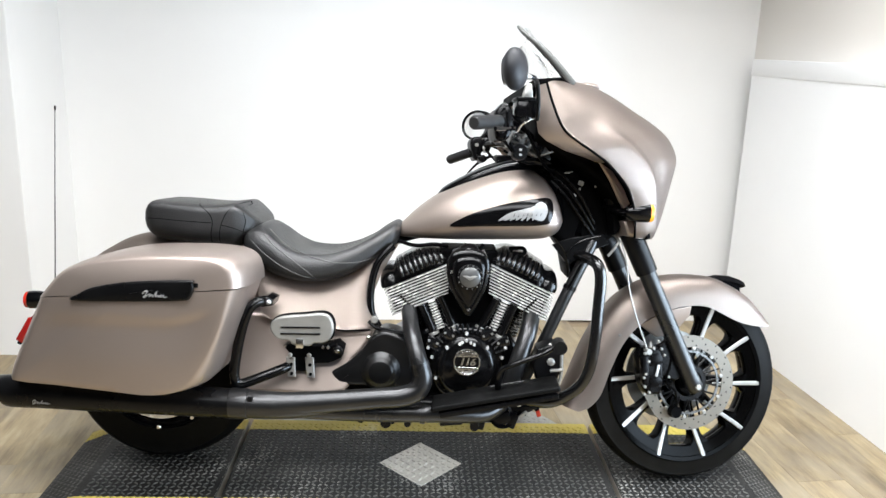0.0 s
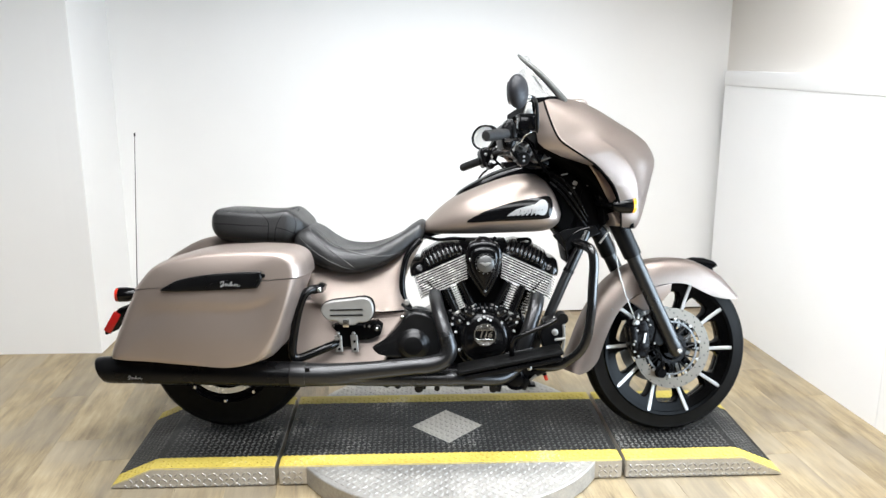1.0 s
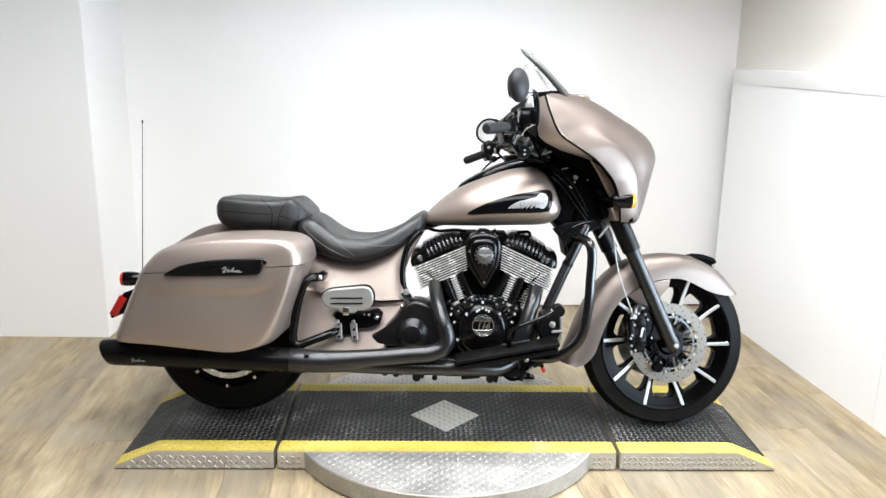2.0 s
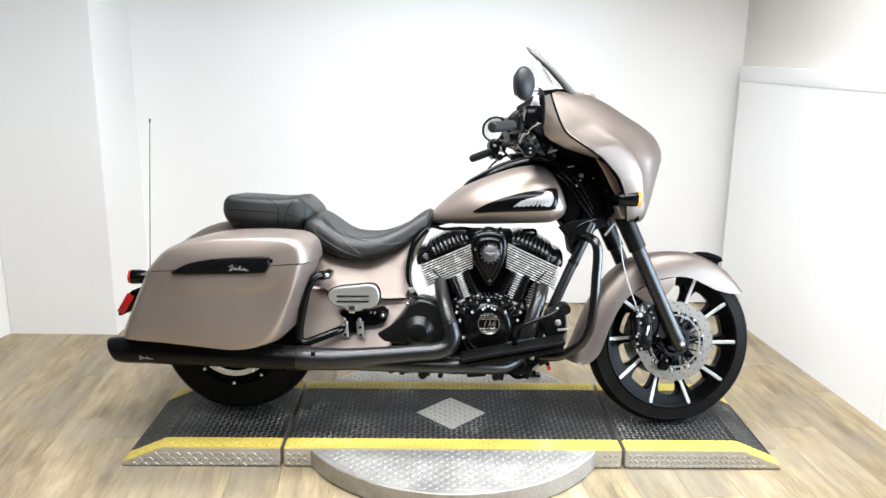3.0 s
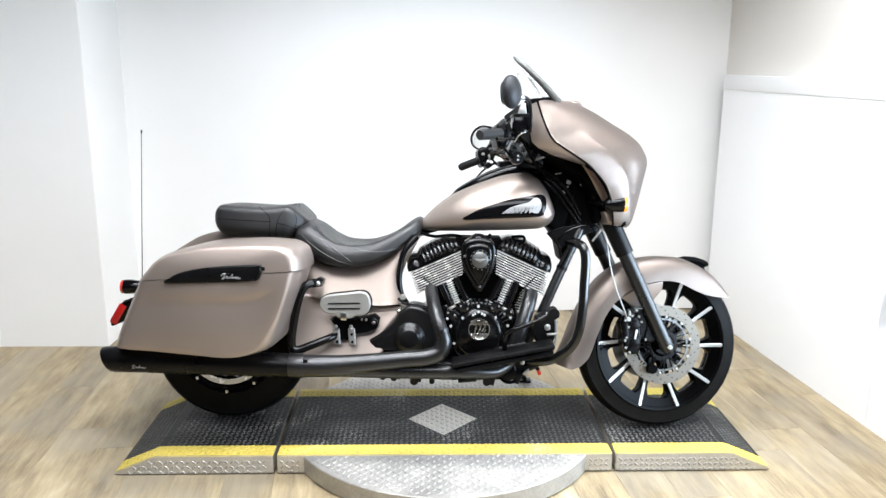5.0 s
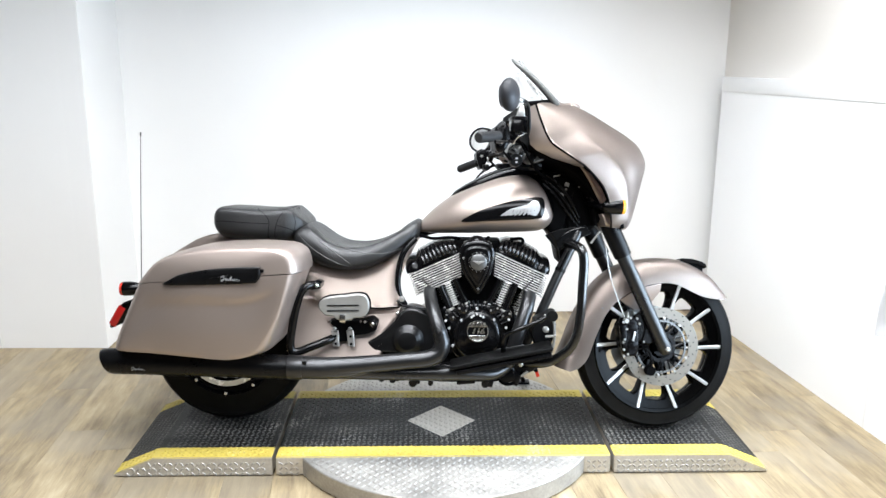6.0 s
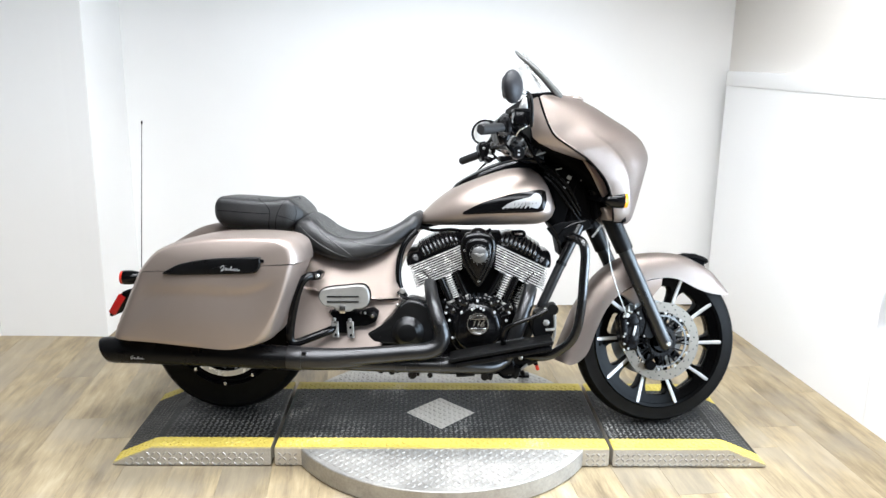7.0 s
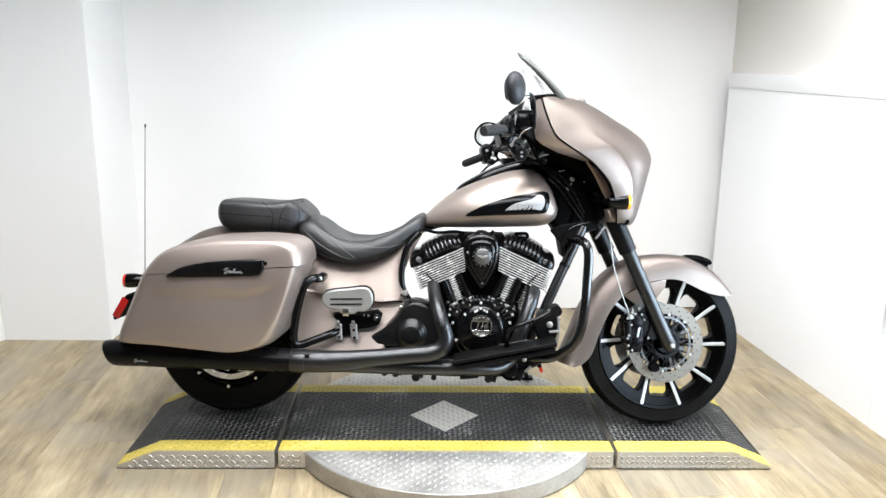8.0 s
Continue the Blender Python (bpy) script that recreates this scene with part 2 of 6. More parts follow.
# ---- mesh helpers ----
def link_mesh(name, bm, mat, parent=None, label="", sharp=38.0):
    bmesh.ops.recalc_face_normals(bm, faces=bm.faces[:])
    for f in bm.faces:
        f.smooth = True
    for e in bm.edges:
        if len(e.link_faces) == 2 and e.calc_face_angle(0) > radians(sharp):
            e.smooth = False
    me = bpy.data.meshes.new(name)
    bm.to_mesh(me)
    bm.free()
    me.materials.append(mat)
    ob = new(name, me)
    if parent is not None:
        ob.parent = parent
    if label:
        ob["label"] = label
    return ob


part = link_mesh


def share(name, other, parent, m=None):
    """Another object on the same mesh."""
    ob = new(name, other.data)
    ob.parent = parent
    if m is not None:
        ob.matrix_basis = m
    return ob


def spline(pts, per=6, closed=False):
    """A smooth curve through the points."""
    P = [Vector(p) for p in pts]
    n, out = len(P), []
    for i in range(n if closed else n - 1):
        if closed:
            a, b, c, d = P[i - 1], P[i], P[(i + 1) % n], P[(i + 2) % n]
        else:
            a, b, c, d = P[max(i - 1, 0)], P[i], P[i + 1], P[min(i + 2, n - 1)]
        for k in range(per):
            t = k / per
            out.append(0.5 * ((2 * b) + (c - a) * t + (2 * a - 5 * b + 4 * c - d) * t * t + (3 * b - a - 3 * c + d) * t ** 3))
    if not closed:
        out.append(P[-1].copy())
    return out


def lerp_table(table, u):
    """Piecewise smooth reading of rows (u, v1, v2, ...)."""
    if u <= table[0][0]:
        return table[0][1:]
    for a, b in zip(table, table[1:]):
        if u <= b[0]:
            t = (u - a[0]) / (b[0] - a[0])
            return tuple(x + (y - x) * t for x, y in zip(a[1:], b[1:]))
    return table[-1][1:]


def loft(rings, closed=True, caps=True, bm=None):
    bm = bm or bmesh.new()
    rows = [[bm.verts.new(p) for p in r] for r in rings]
    n = len(rows[0])
    for a, b in zip(rows, rows[1:]):
        for i in range(n if closed else n - 1):
            j = (i + 1) % n
            bm.faces.new((a[i], a[j], b[j], b[i]))
    if caps:
        bm.faces.new(rows[0])
        bm.faces.new(rows[-1][::-1])
    return bm


def tube(pts, r, seg=12, per=6, bm=None, smooth=True, caps=True):
    """A round tube along a smooth path; r: one radius or one for each point."""
    rr = [r] * len(pts) if isinstance(r, (int, float)) else list(r)
    P = spline(pts, per) if smooth and len(pts) > 2 else [Vector(p) for p in pts]
    if len(P) != len(pts):
        R = []
        for i in range(len(pts) - 1):
            R += [rr[i] + (rr[i + 1] - rr[i]) * k / per for k in range(per)]
        R.append(rr[-1])
    else:
        R = rr
    t0 = (P[1] - P[0]).normalized()
    n0 = t0.orthogonal().normalized()
    rings = []
    for i, p in enumerate(P):
        t = (P[min(i + 1, len(P) - 1)] - P[max(i - 1, 0)]).normalized()
        n0 = (n0 - t * n0.dot(t)).normalized()
        b = t.cross(n0)
        rings.append([p + (n0 * math.cos(2 * math.pi * k / seg) + b * math.sin(2 * math.pi * k / seg)) * R[i] for k in range(seg)])
    return loft(rings, True, caps, bm)


def lathe(prof, seg=48, centre=(0, 0, 0), bm=None, closed=False):
    """Turned round the lateral (y) axis: prof holds (radius, y)."""
    rings = []
    for k in range(seg):
        a = 2 * math.pi * k / seg
        rings.append([(centre[0] + r * math.cos(a), centre[1] + y, centre[2] + r * math.sin(a)) for r, y in prof])
    rings.append(None)
    bm = bm or bmesh.new()
    rows = [[bm.verts.new(p) for p in r] for r in rings[:-1]]
    n = len(prof)
    for i in range(seg):
        a, b = rows[i], rows[(i + 1) % seg]
        for j in range(n if closed else n - 1):
            k = (j + 1) % n
            if prof[j][0] < 1e-6 and prof[k][0] < 1e-6:
                continue
            bm.faces.new((a[j], a[k], b[k], b[j]))
    bmesh.ops.remove_doubles(bm, verts=bm.verts[:], dist=1e-6)
    return bm


def slab(poly, l0, l1, edge=0.006, steps=3, dome=0.0, bm=None):
    """A plate with the side outline poly (u, w) between the laterals l0 (inner) and l1 (outer), its outer rim rounded by edge and its face domed."""
    P = [Vector((p[0], 0, p[1])) for p in poly]
    c = sum(P, Vector()) / len(P)
    n = len(P)
    size = max((p - c).length for p in P)
    area = sum(P[i].x * P[(i + 1) % n].z - P[(i + 1) % n].x * P[i].z for i in range(n))
    sgn = 1 if area > 0 else -1

    def inset(d):
        out = []
        for i in range(n):
            t = (P[(i + 1) % n] - P[i - 1])
            if t.length < 1e-9:
                t = P[(i + 1) % n] - P[i]
            t.normalize()
            out.append(P[i] + Vector((-t.z, 0, t.x)) * d * sgn)
        return out
    side = 1 if l1 > l0 else -1
    rings = [[(p.x, l0, p.z) for p in P]]
    for k in range(steps + 1):
        a = math.pi / 2 * k / steps
        d = edge * (1 - math.cos(a))
        l = l1 - side * edge * (1 - math.sin(a))
        rings.append([(p.x, l, p.z) for p in inset(d)])
    base = inset(edge)
    if size > 0.03:
        rings.append([(p.x, l1, p.z) for p in inset(edge + 0.0015)])
    if dome:
        for k in (1, 2, 3):
            f = 1 - k * 0.27
            l = l1 + side * dome * (1 - f * f)
            rings.append([(c.x + (p.x - c.x) * f, l, c.z + (p.z - c.z) * f) for p in base])
    return loft(rings, True, True, bm)


def cuboid(size, at=(0, 0, 0), bevel=0.0, m=None, bm=None, seg=2):
    own = bmesh.new()
    bmesh.ops.create_cube(own, size=1)
    for v in own.verts:
        v.co = Vector((v.co.x * size[0], v.co.y * size[1], v.co.z * size[2]))
    if bevel:
        bmesh.ops.bevel(own, geom=own.edges[:], offset=bevel, segments=seg, profile=0.6, affect="EDGES")
    mm = Matrix.Translation(at) @ (m or Matrix())
    own.transform(mm)
    if bm is None:
        return own
    return join(bm, own)


def join(bm, other):
    """Adds other's faces to bm, and frees it."""
    old = {v: bm.verts.new(v.co) for v in other.verts}
    for f in other.faces:
        try:
            bm.faces.new([old[v] for v in f.verts])
        except ValueError:
            pass
    other.free()
    return bm


def ball(c, r, bm=None, seg=12):
    own = bmesh.new()
    bmesh.ops.create_uvsphere(own, u_segments=seg, v_segments=max(6, seg * 2 // 3), radius=1)
    for v in own.verts:
        v.co = Vector((c[0] + v.co.x * r[0], c[1] + v.co.y * r[1], c[2] + v.co.z * r[2]))
    return own if bm is None else join(bm, own)


# ---- the booth ----
def wall_mesh(name, pts, mat, label, thick=0.1):
    """An upright wall: pts are its two ends on the floor (the room on the left of the way from the first to the second), then foot and top."""
    (x0, y0), (x1, y1), z0, z1 = pts
    d = Vector((x1 - x0, y1 - y0, 0)).normalized()
    out = Vector((d.y, -d.x, 0)) * thick
    bm = bmesh.new()
    a = [(x0, y0, z0), (x1, y1, z0), (x1 + out.x, y1 + out.y, z0), (x0 + out.x, y0 + out.y, z0)]
    lo, hi = [bm.verts.new(p) for p in a], [bm.verts.new((p[0], p[1], z1)) for p in a]
    bm.faces.new(lo[::-1])
    bm.faces.new(hi)
    for i in range(4):
        j = (i + 1) % 4
        bm.faces.new((lo[i], lo[j], hi[j], hi[i]))
    return tagged(link_mesh(name, bm, mat), label, "wall", kind="structure")


TOP = 2.8
RX = lambda y: 1.645 + (1.493 - y) * 0.0885
# the room lies to the left of each run
wall_mesh("wall_back", ((1.80, 2.004), (-1.717, 1.853), 0, TOP), WALL, "smooth white painted back wall of the photo booth")
wall_mesh("wall_return", ((-1.717, 1.853), (-1.717, 1.35), 0, TOP), WALL, "short white painted return between two wall planes", 0.55)
wall_mesh("wall_left_front", ((-1.719, 1.347), (-2.266, 1.362), 0, TOP), WALL, "white painted wall plane beside the left corner")
wall_mesh("wall_left", ((-2.268, 1.362), (-2.546, 0.50), 0, TOP), WALL, "plain white painted side wall")
# unseen, added dark to hold down bounce and reflections on the bike
wall_mesh("wall_left_shop", ((-2.548, 0.494), (-4.3, -4.8), 0, TOP), UNSEEN_DARK, "unseen side wall, kept dark so that the bike reflects darkness")
wall_mesh("wall_right", ((RX(0.36), 0.36), (RX(1.885), 1.885), 0, 1.318), PANEL, "glossy white half-height wall panel")
wall_mesh("wall_right_near", ((RX(-4.8), -4.8), (RX(-1.52), -1.52), 0, 1.318), PANEL, "glossy white half-height wall panel towards the viewer")
wall_mesh("wall_right_sill", ((RX(-1.518), -1.518), (RX(0.358), 0.358), 0, 0.40), PANEL, "glossy white wall panel below the window opening")
wall_mesh("wall_right_upper", ((RX(-4.8) + 0.06, -4.8), (RX(2.0) + 0.06, 2.0), 1.395, TOP), UPPER, "beige painted wall above the white panel")
# also unseen, and dark for the same reason
wall_mesh("wall_behind", ((-4.3, -4.8), (RX(-4.8) + 0.2, -4.8), 0, TOP), UNSEEN_DARK, "unseen wall behind the viewer, kept dark to deepen reflections")

# the proud white ledge that caps the panel
d = Vector((RX(1.89) - RX(-4.8), 1.89 + 4.8, 0))
L = d.length
own = cuboid((L, 0.10, 0.079), (0, 0, 0), 0.006)
own.transform(Matrix.Translation((RX(-1.455) + 0.045, -1.455, 1.3575)) @ Matrix.Rotation(math.atan2(d.y, d.x), 4, "Z"))
tagged(link_mesh("ledge_trim", own, PANEL), "white painted ledge board capping the wall panel", "trim", kind="structure")

bm = bmesh.new()
vs = [bm.verts.new(p) for p in ((-4.5, -5, TOP + 0.003), (2.6, -5, TOP + 0.003), (2.6, 2.3, TOP + 0.003), (-4.5, 2.3, TOP + 0.003))]
f = bm.faces.new(vs)
bmesh.ops.solidify(bm, geom=[f], thickness=-0.1)
tagged(link_mesh("ceiling", bm, CEIL), "unseen ceiling, darkened to cut bounced light", "ceiling", kind="structure")

bm = cuboid((7.2, 7.4, 0.1), (-0.95, -1.35, -0.062))
floor = tagged(link_mesh("floor", bm, GAP), "pale oak laminate plank floor with soft grey-brown streaks", "floor", kind="structure")


# ---- the platform ----
PZ, PD = 0.075, 0.597


def lugs(inside, height, x0, x1, y0, y1, pitch=0.0195, bm=None):
    """The raised bars of tread plate, alternating in direction."""
    bm = bm or bmesh.new()
    nx, ny = int((x1 - x0) / pitch), int((y1 - y0) / pitch)
    for i in range(nx):
        for j in range(ny):
            x, y = x0 + (i + 0.5) * pitch, y0 + (j + 0.5) * pitch
            if not inside(x, y):
                continue
            a = radians(45 if (i + j) % 2 else -45)
            c, s = math.cos(a), math.sin(a)
            top, foot = [], []
            for px, py, out in ((-1, 0, 0), (-0.45, 1, 0), (0.45, 1, 0), (1, 0, 0), (0.45, -1, 0), (-0.45, -1, 0)):
                for ring, k, up in ((foot, 1.0, -0.0005), (top, 0.66, 0.0017)):
                    lx, ly = px * 0.54 * pitch * k, py * 0.19 * pitch * k
                    ring.append((x + lx * c - ly * s, y + lx * s + ly * c, height(x + lx * c - ly * s, y) + up))
            A, B = [bm.verts.new(p) for p in foot], [bm.verts.new(p) for p in top]
            for k in range(6):
                bm.faces.new((A[k], A[(k + 1) % 6], B[(k + 1) % 6], B[k]))
            bm.faces.new(B)
    return bm


def deck(name, prof, y0, y1, label):
    """A steel plate section: prof is its outline (x, z) from the side, swept from y0 to y1."""
    bm = bmesh.new()
    loft([[(x, y, z) for x, z in prof] for y in (y0, y1)], True, True, bm)
    bmesh.ops.bevel(bm, geom=[e for e in bm.edges if e.calc_length() > 0.05], offset=0.003, segments=2, affect="EDGES")
    return tagged(link_mesh(name, bm, PLATE), label, "platform", group="platform sections")


mid = deck("platform_deck", [(-0.608, 0.004), (0.608, 0.004), (0.608, PZ), (-0.608, PZ)], 0, PD, "steel tread plate deck painted black with yellow borders and bare lozenge")
part("tread_pattern", lugs(lambda x, y: True, lambda x, y: PZ, -0.60, 0.60, 0.008, PD - 0.008), LUG, mid)["kind"] = "stuff"
ZR = lambda x, y: PZ if abs(x) < 1.045 else PZ - (abs(x) - 1.045) / (1.19 - 1.045) * (PZ - 0.014)
for sgn in (1, -1):
    pr = [(sgn * 0.622, 0.004), (sgn * 1.19, 0.003), (sgn * 1.19, 0.014), (sgn * 1.045, PZ), (sgn * 0.622, PZ)]
    ramp = deck("platform_ramp", pr, 0, PD, "sloping steel tread plate ramp painted black with yellow borders")
    lo, hi = (0.625, 1.185) if sgn > 0 else (-1.185, -0.625)
    part("tread_pattern", lugs(lambda x, y: abs(abs(x) - 1.045) > 0.012, ZR, lo, hi, 0.008, PD - 0.008), LUG, ramp)["kind"] = "stuff"

# front faces carry the same tread bars, lying flat on the upright steel
def face_bars(x0, x1, inside):
    flat = lugs(inside, lambda x, y: 0.0, x0, x1, 0.0, PZ, 0.0195)
    flat.transform(Matrix.Rotation(radians(90), 4, "X"))
    return flat


part("front_tread", face_bars(-0.60, -0.52, lambda x, y: 0.008 < y < PZ - 0.008), TREAD, mid)["kind"] = "stuff"
part("front_tread", face_bars(0.52, 0.60, lambda x, y: 0.008 < y < PZ - 0.008), TREAD, mid)["kind"] = "stuff"
for ob in [o for o in scene.objects if o.name.startswith("platform_ramp")]:
    lo, hi = (0.63, 1.15) if ob.bound_box[6][0] > 0.1 else (-1.15, -0.63)
    part("front_tread", face_bars(lo, hi, lambda x, y: 0.008 < y < ZR(x, 0) - 0.012), TREAD, ob)["kind"] = "stuff"

disc = lathe([(0.0, 0.003), (0.588, 0.003), (0.592, 0.006), (0.592, 0.068), (0.589, 0.0715), (0.0, 0.0715)], 96)
disc.transform(Matrix.Translation((0, 0.2985, 0)) @ Matrix.Rotation(radians(90), 4, "X"))
turntable = tagged(link_mesh("turntable_disc", disc, TREAD), "round bare steel tread plate turntable under the deck", "turntable")
inside_disc = lambda x, y: x * x + (y - 0.2985) ** 2 < 0.575 ** 2 and not -0.005 < y < PD + 0.005
part("tread_pattern", lugs(inside_disc, lambda x, y: 0.0715, -0.6, 0.6, -0.31, 0.91), TREAD, turntable)["kind"] = "stuff"


# ---- the motorcycle ----
# u forward from the rear axle's foot, l to the bike's left, w up; it leans on its far side
HEAD, LEAN, STEER, RAKE = -3.2, 8.0, 11.0, 25.0
bike = new("motorcycle")
bike.matrix_world = Matrix.Translation((-0.836, 0.347, 0.075)) @ Matrix.Rotation(radians(HEAD), 4, "Z") @ Matrix.Rotation(radians(-LEAN), 4, "X")
tagged(bike, "bronze satin touring motorcycle with black engine, leaning on its stand", "motorcycle")
AXIS = Vector((1.818, 0, 0))
STEERED = Matrix.Translation(AXIS) @ Matrix.Rotation(radians(STEER), 4, Vector((-math.sin(radians(RAKE)), 0, math.cos(radians(RAKE))))) @ Matrix.Translation(-AXIS)


def front(name, bm, mat, parent=None, label="", sharp=38.0):
    """A part that turns with the fork."""
    bm.transform(STEERED)
    return part(name, bm, mat, parent or bike, label, sharp)


def body(rows, n_up=2.3, n_low=2.6, split=0.45, seg=40, per=4):
    """A rounded body along u: rows (u, top, bottom, half width), widest at split of its height."""
    rows = spline([(a, b, c) for a, b, c, d in rows], per), spline([(a, d, 0) for a, b, c, d in rows], per)
    rings = []
    for (u, top, bot), (_, hw, _) in zip(*rows):
        mid_w = bot + (top - bot) * split
        ring = []
        for k in range(seg):
            a = 2 * math.pi * k / seg
            c, s = math.cos(a), math.sin(a)
            n = n_up if s > 0 else n_low
            h = (top - mid_w) if s > 0 else (mid_w - bot)
            ring.append((u, hw * math.copysign(abs(c) ** (2 / n), c), mid_w + h * math.copysign(abs(s) ** (2 / n), s)))
        rings.append(ring)
    return loft(rings)


def body_side(rows, u, w, n_up=2.3, n_low=2.6, split=0.45):
    """The half width of such a body at u and height w."""
    top, bot, hw = lerp_table(rows, u)
    mid_w = bot + (top - bot) * split
    n, h = (n_up, top - mid_w) if w > mid_w else (n_low, mid_w - bot)
    return hw * max(0.0, 1 - min(1.0, abs((w - mid_w) / h)) ** n) ** (1 / n)


def bolt(c, r, parent, name="bolt", mat=None, steered=False, depth=0.008, seg=8):
    bm = lathe([(0, depth * 0.0), (r, 0.0), (r, -depth * 0.7), (r * 0.7, -depth), (0, -depth)], seg, c)
    return front(name, bm, mat or BRIGHT, parent) if steered else part(name, bm, mat or BRIGHT, parent)


# wheels
def tyre_profile(R, width, rim):
    h = R - rim
    prof = []
    for k in range(15):
        a = math.pi * (k / 14)
        prof.append((rim + h * max(0.0, math.sin(a)) ** 0.62, -math.cos(a) * width / 2 * (1 if 0.15 < k / 14 < 0.85 else 0.86)))
    return prof


FC = (1.664, 0, 0.320)
rim = lathe([(0.244, -0.056), (0.256, -0.058), (0.260, -0.053), (0.252, -0.046), (0.232, -0.030), (0.228, 0.0), (0.232, 0.030), (0.252, 0.046), (0.260, 0.053), (0.256, 0.058), (0.244, 0.056), (0.232, 0.036), (0.219, 0.02), (0.216, 0.0), (0.219, -0.02), (0.232, -0.036)], 72, FC, closed=True)
front_wheel = front("front_wheel", rim, WHEEL, label="black cast wheel with ten machined spokes")
front("tyre", lathe(tyre_profile(0.320, 0.122, 0.252), 72, FC, closed=True), RUBBER, front_wheel, "black road tyre")
groove = bmesh.new()
for k in range(44):
    a = 2 * math.pi * k / 44
    for side in (-1, 1):
        pts = []
        for j in range(4):
            aa, l = a + j * 0.016 * 1.0, side * (0.012 + 0.010 * j)
            r = 0.3192 - 0.020 * (abs(l) / 0.056) ** 2
            pts.append((FC[0] + r * math.cos(aa), l, FC[2] + r * math.sin(aa)))
        tube(pts, 0.0012, 4, bm=groove, smooth=False)
front("tread_grooves", groove, DARK, front_wheel)["kind"] = "stuff"
hub = lathe([(0.0, -0.075), (0.036, -0.075), (0.040, -0.06), (0.048, -0.045), (0.048, 0.045), (0.040, 0.06), (0.036, 0.075), (0, 0.075)], 32, FC)
front("hub", hub, WHEEL, front_wheel)


def spoke_mesh(r0, r1, w0, w1, thick, l, out=0.0, sweep=0.0):
    """A bar along +u with a bevelled face, its inner end swept a little to one side."""
    rings = []
    for k in range(7):
        t = k / 6
        r, w = r0 + (r1 - r0) * t, w0 + (w1 - w0) * t
        s = -sweep * (1 - t) ** 1.3
        o = l - out * t ** 1.6
        rings.append([(r, o + thick, s - w), (r, o + 0.002, s - w), (r, o, s - w + 0.002), (r, o, s + w - 0.002), (r, o + 0.002, s + w), (r, o + thick, s + w)])
    return loft(rings)


front("rim_web", lathe([(0.208, -0.036), (0.212, -0.047), (0.246, -0.054), (0.246, -0.030), (0.212, -0.022)], 72, FC, closed=True), WHEEL, front_wheel)


def arm_mesh():
    """One spoke: narrow in the middle, spreading into the hub and, with a round fillet, into the rim."""
    rings = []
    for r, w, o in ((0.040, 0.020, -0.030), (0.08, 0.015, -0.031), (0.12, 0.0125, -0.033), (0.158, 0.0125, -0.037), (0.182, 0.0155, -0.041), (0.197, 0.021, -0.044), (0.207, 0.030, -0.046), (0.215, 0.043, -0.047)):
        rings.append([(r, o + 0.045, -w), (r, o + 0.004, -w), (r, o, -w + 0.003), (r, o, w - 0.003), (r, o + 0.004, w), (r, o + 0.045, w)])
    return loft(rings)


arm = arm_mesh()
face = spoke_mesh(0.10, 0.250, 0.0062, 0.0070, 0.004, -0.038, 0.020, 0.011)
proto_arm = proto_face = None
for k in range(10):
    m = STEERED @ Matrix.Translation(FC) @ Matrix.Rotation(radians(-(36 * k - 1.7)), 4, "Y")
    if k == 0:
        proto_arm = part("spoke", arm, WHEEL, front_wheel)
        proto_face = part("spoke_face", face, SPOKE, proto_arm, "machined bright spoke face")
        proto_arm.matrix_basis = m
    else:
        share("spoke_face", proto_face, share("spoke", proto_arm, front_wheel, m))
# brake discs, each with a dark carrier, buttons and drilled holes
for side in (-1,):
    rotor = front("brake_disc", lathe([(0.112, side * 0.070), (0.150, side * 0.070), (0.150, side * 0.075), (0.112, side * 0.075)], 72, FC, closed=True), DISC, front_wheel, "drilled steel brake disc")
    holes = bmesh.new()
    for k in range(54):
        a = 2 * math.pi * k / 54
        r = 0.119 + 0.0125 * (k % 3)
        lathe([(0, 0), (0.0026, 0), (0.0026, 0.0003 * side), (0, 0.0003 * side)], 6, (FC[0] + r * math.cos(a), side * 0.0751, FC[2] + r * math.sin(a)), bm=holes)
    front("drilled_holes", holes, DARK, rotor)["kind"] = "stuff"
    front("carrier_hub", lathe([(0.046, side * 0.066), (0.060, side * 0.066), (0.060, side * 0.072), (0.046, side * 0.072)], 40, FC, closed=True), SATIN, rotor)
    car = lathe([(0.095, side * 0.068), (0.102, side * 0.068), (0.102, side * 0.073), (0.095, side * 0.073)], 56, FC, closed=True)
    front("disc_carrier", car, ALLOY, rotor)
    vee = bmesh.new()
    for da in (-0.13, 0.13):
        tube([(0.052, side * 0.07, 0), (0.112 * math.cos(da), side * 0.07, 0.112 * math.sin(da))], 0.0032, 6, bm=vee, smooth=False)
    proto_vee = None
    for k in range(12):
        m = STEERED @ Matrix.Translation(FC) @ Matrix.Rotation(2 * math.pi * k / 12, 4, "Y")
        if proto_vee is None:
            proto_vee = part("carrier_arm", vee, SATIN, rotor)
            proto_vee.matrix_basis = m
        else:
            share("carrier_arm", proto_vee, rotor, m)
    if side < 0:
        for k in range(10):
            a = 2 * math.pi * k / 10 + 0.2
            bolt((FC[0] + 0.108 * math.cos(a), -0.074, FC[2] + 0.108 * math.sin(a)), 0.0062, rotor, "disc_button", PEGMETAL, True, 0.006, 12)

front("brake_disc", lathe([(0.112, 0.070), (0.150, 0.070), (0.150, 0.075), (0.112, 0.075)], 72, FC, closed=True), PEGMETAL, front_wheel, "steel brake disc on the far side")

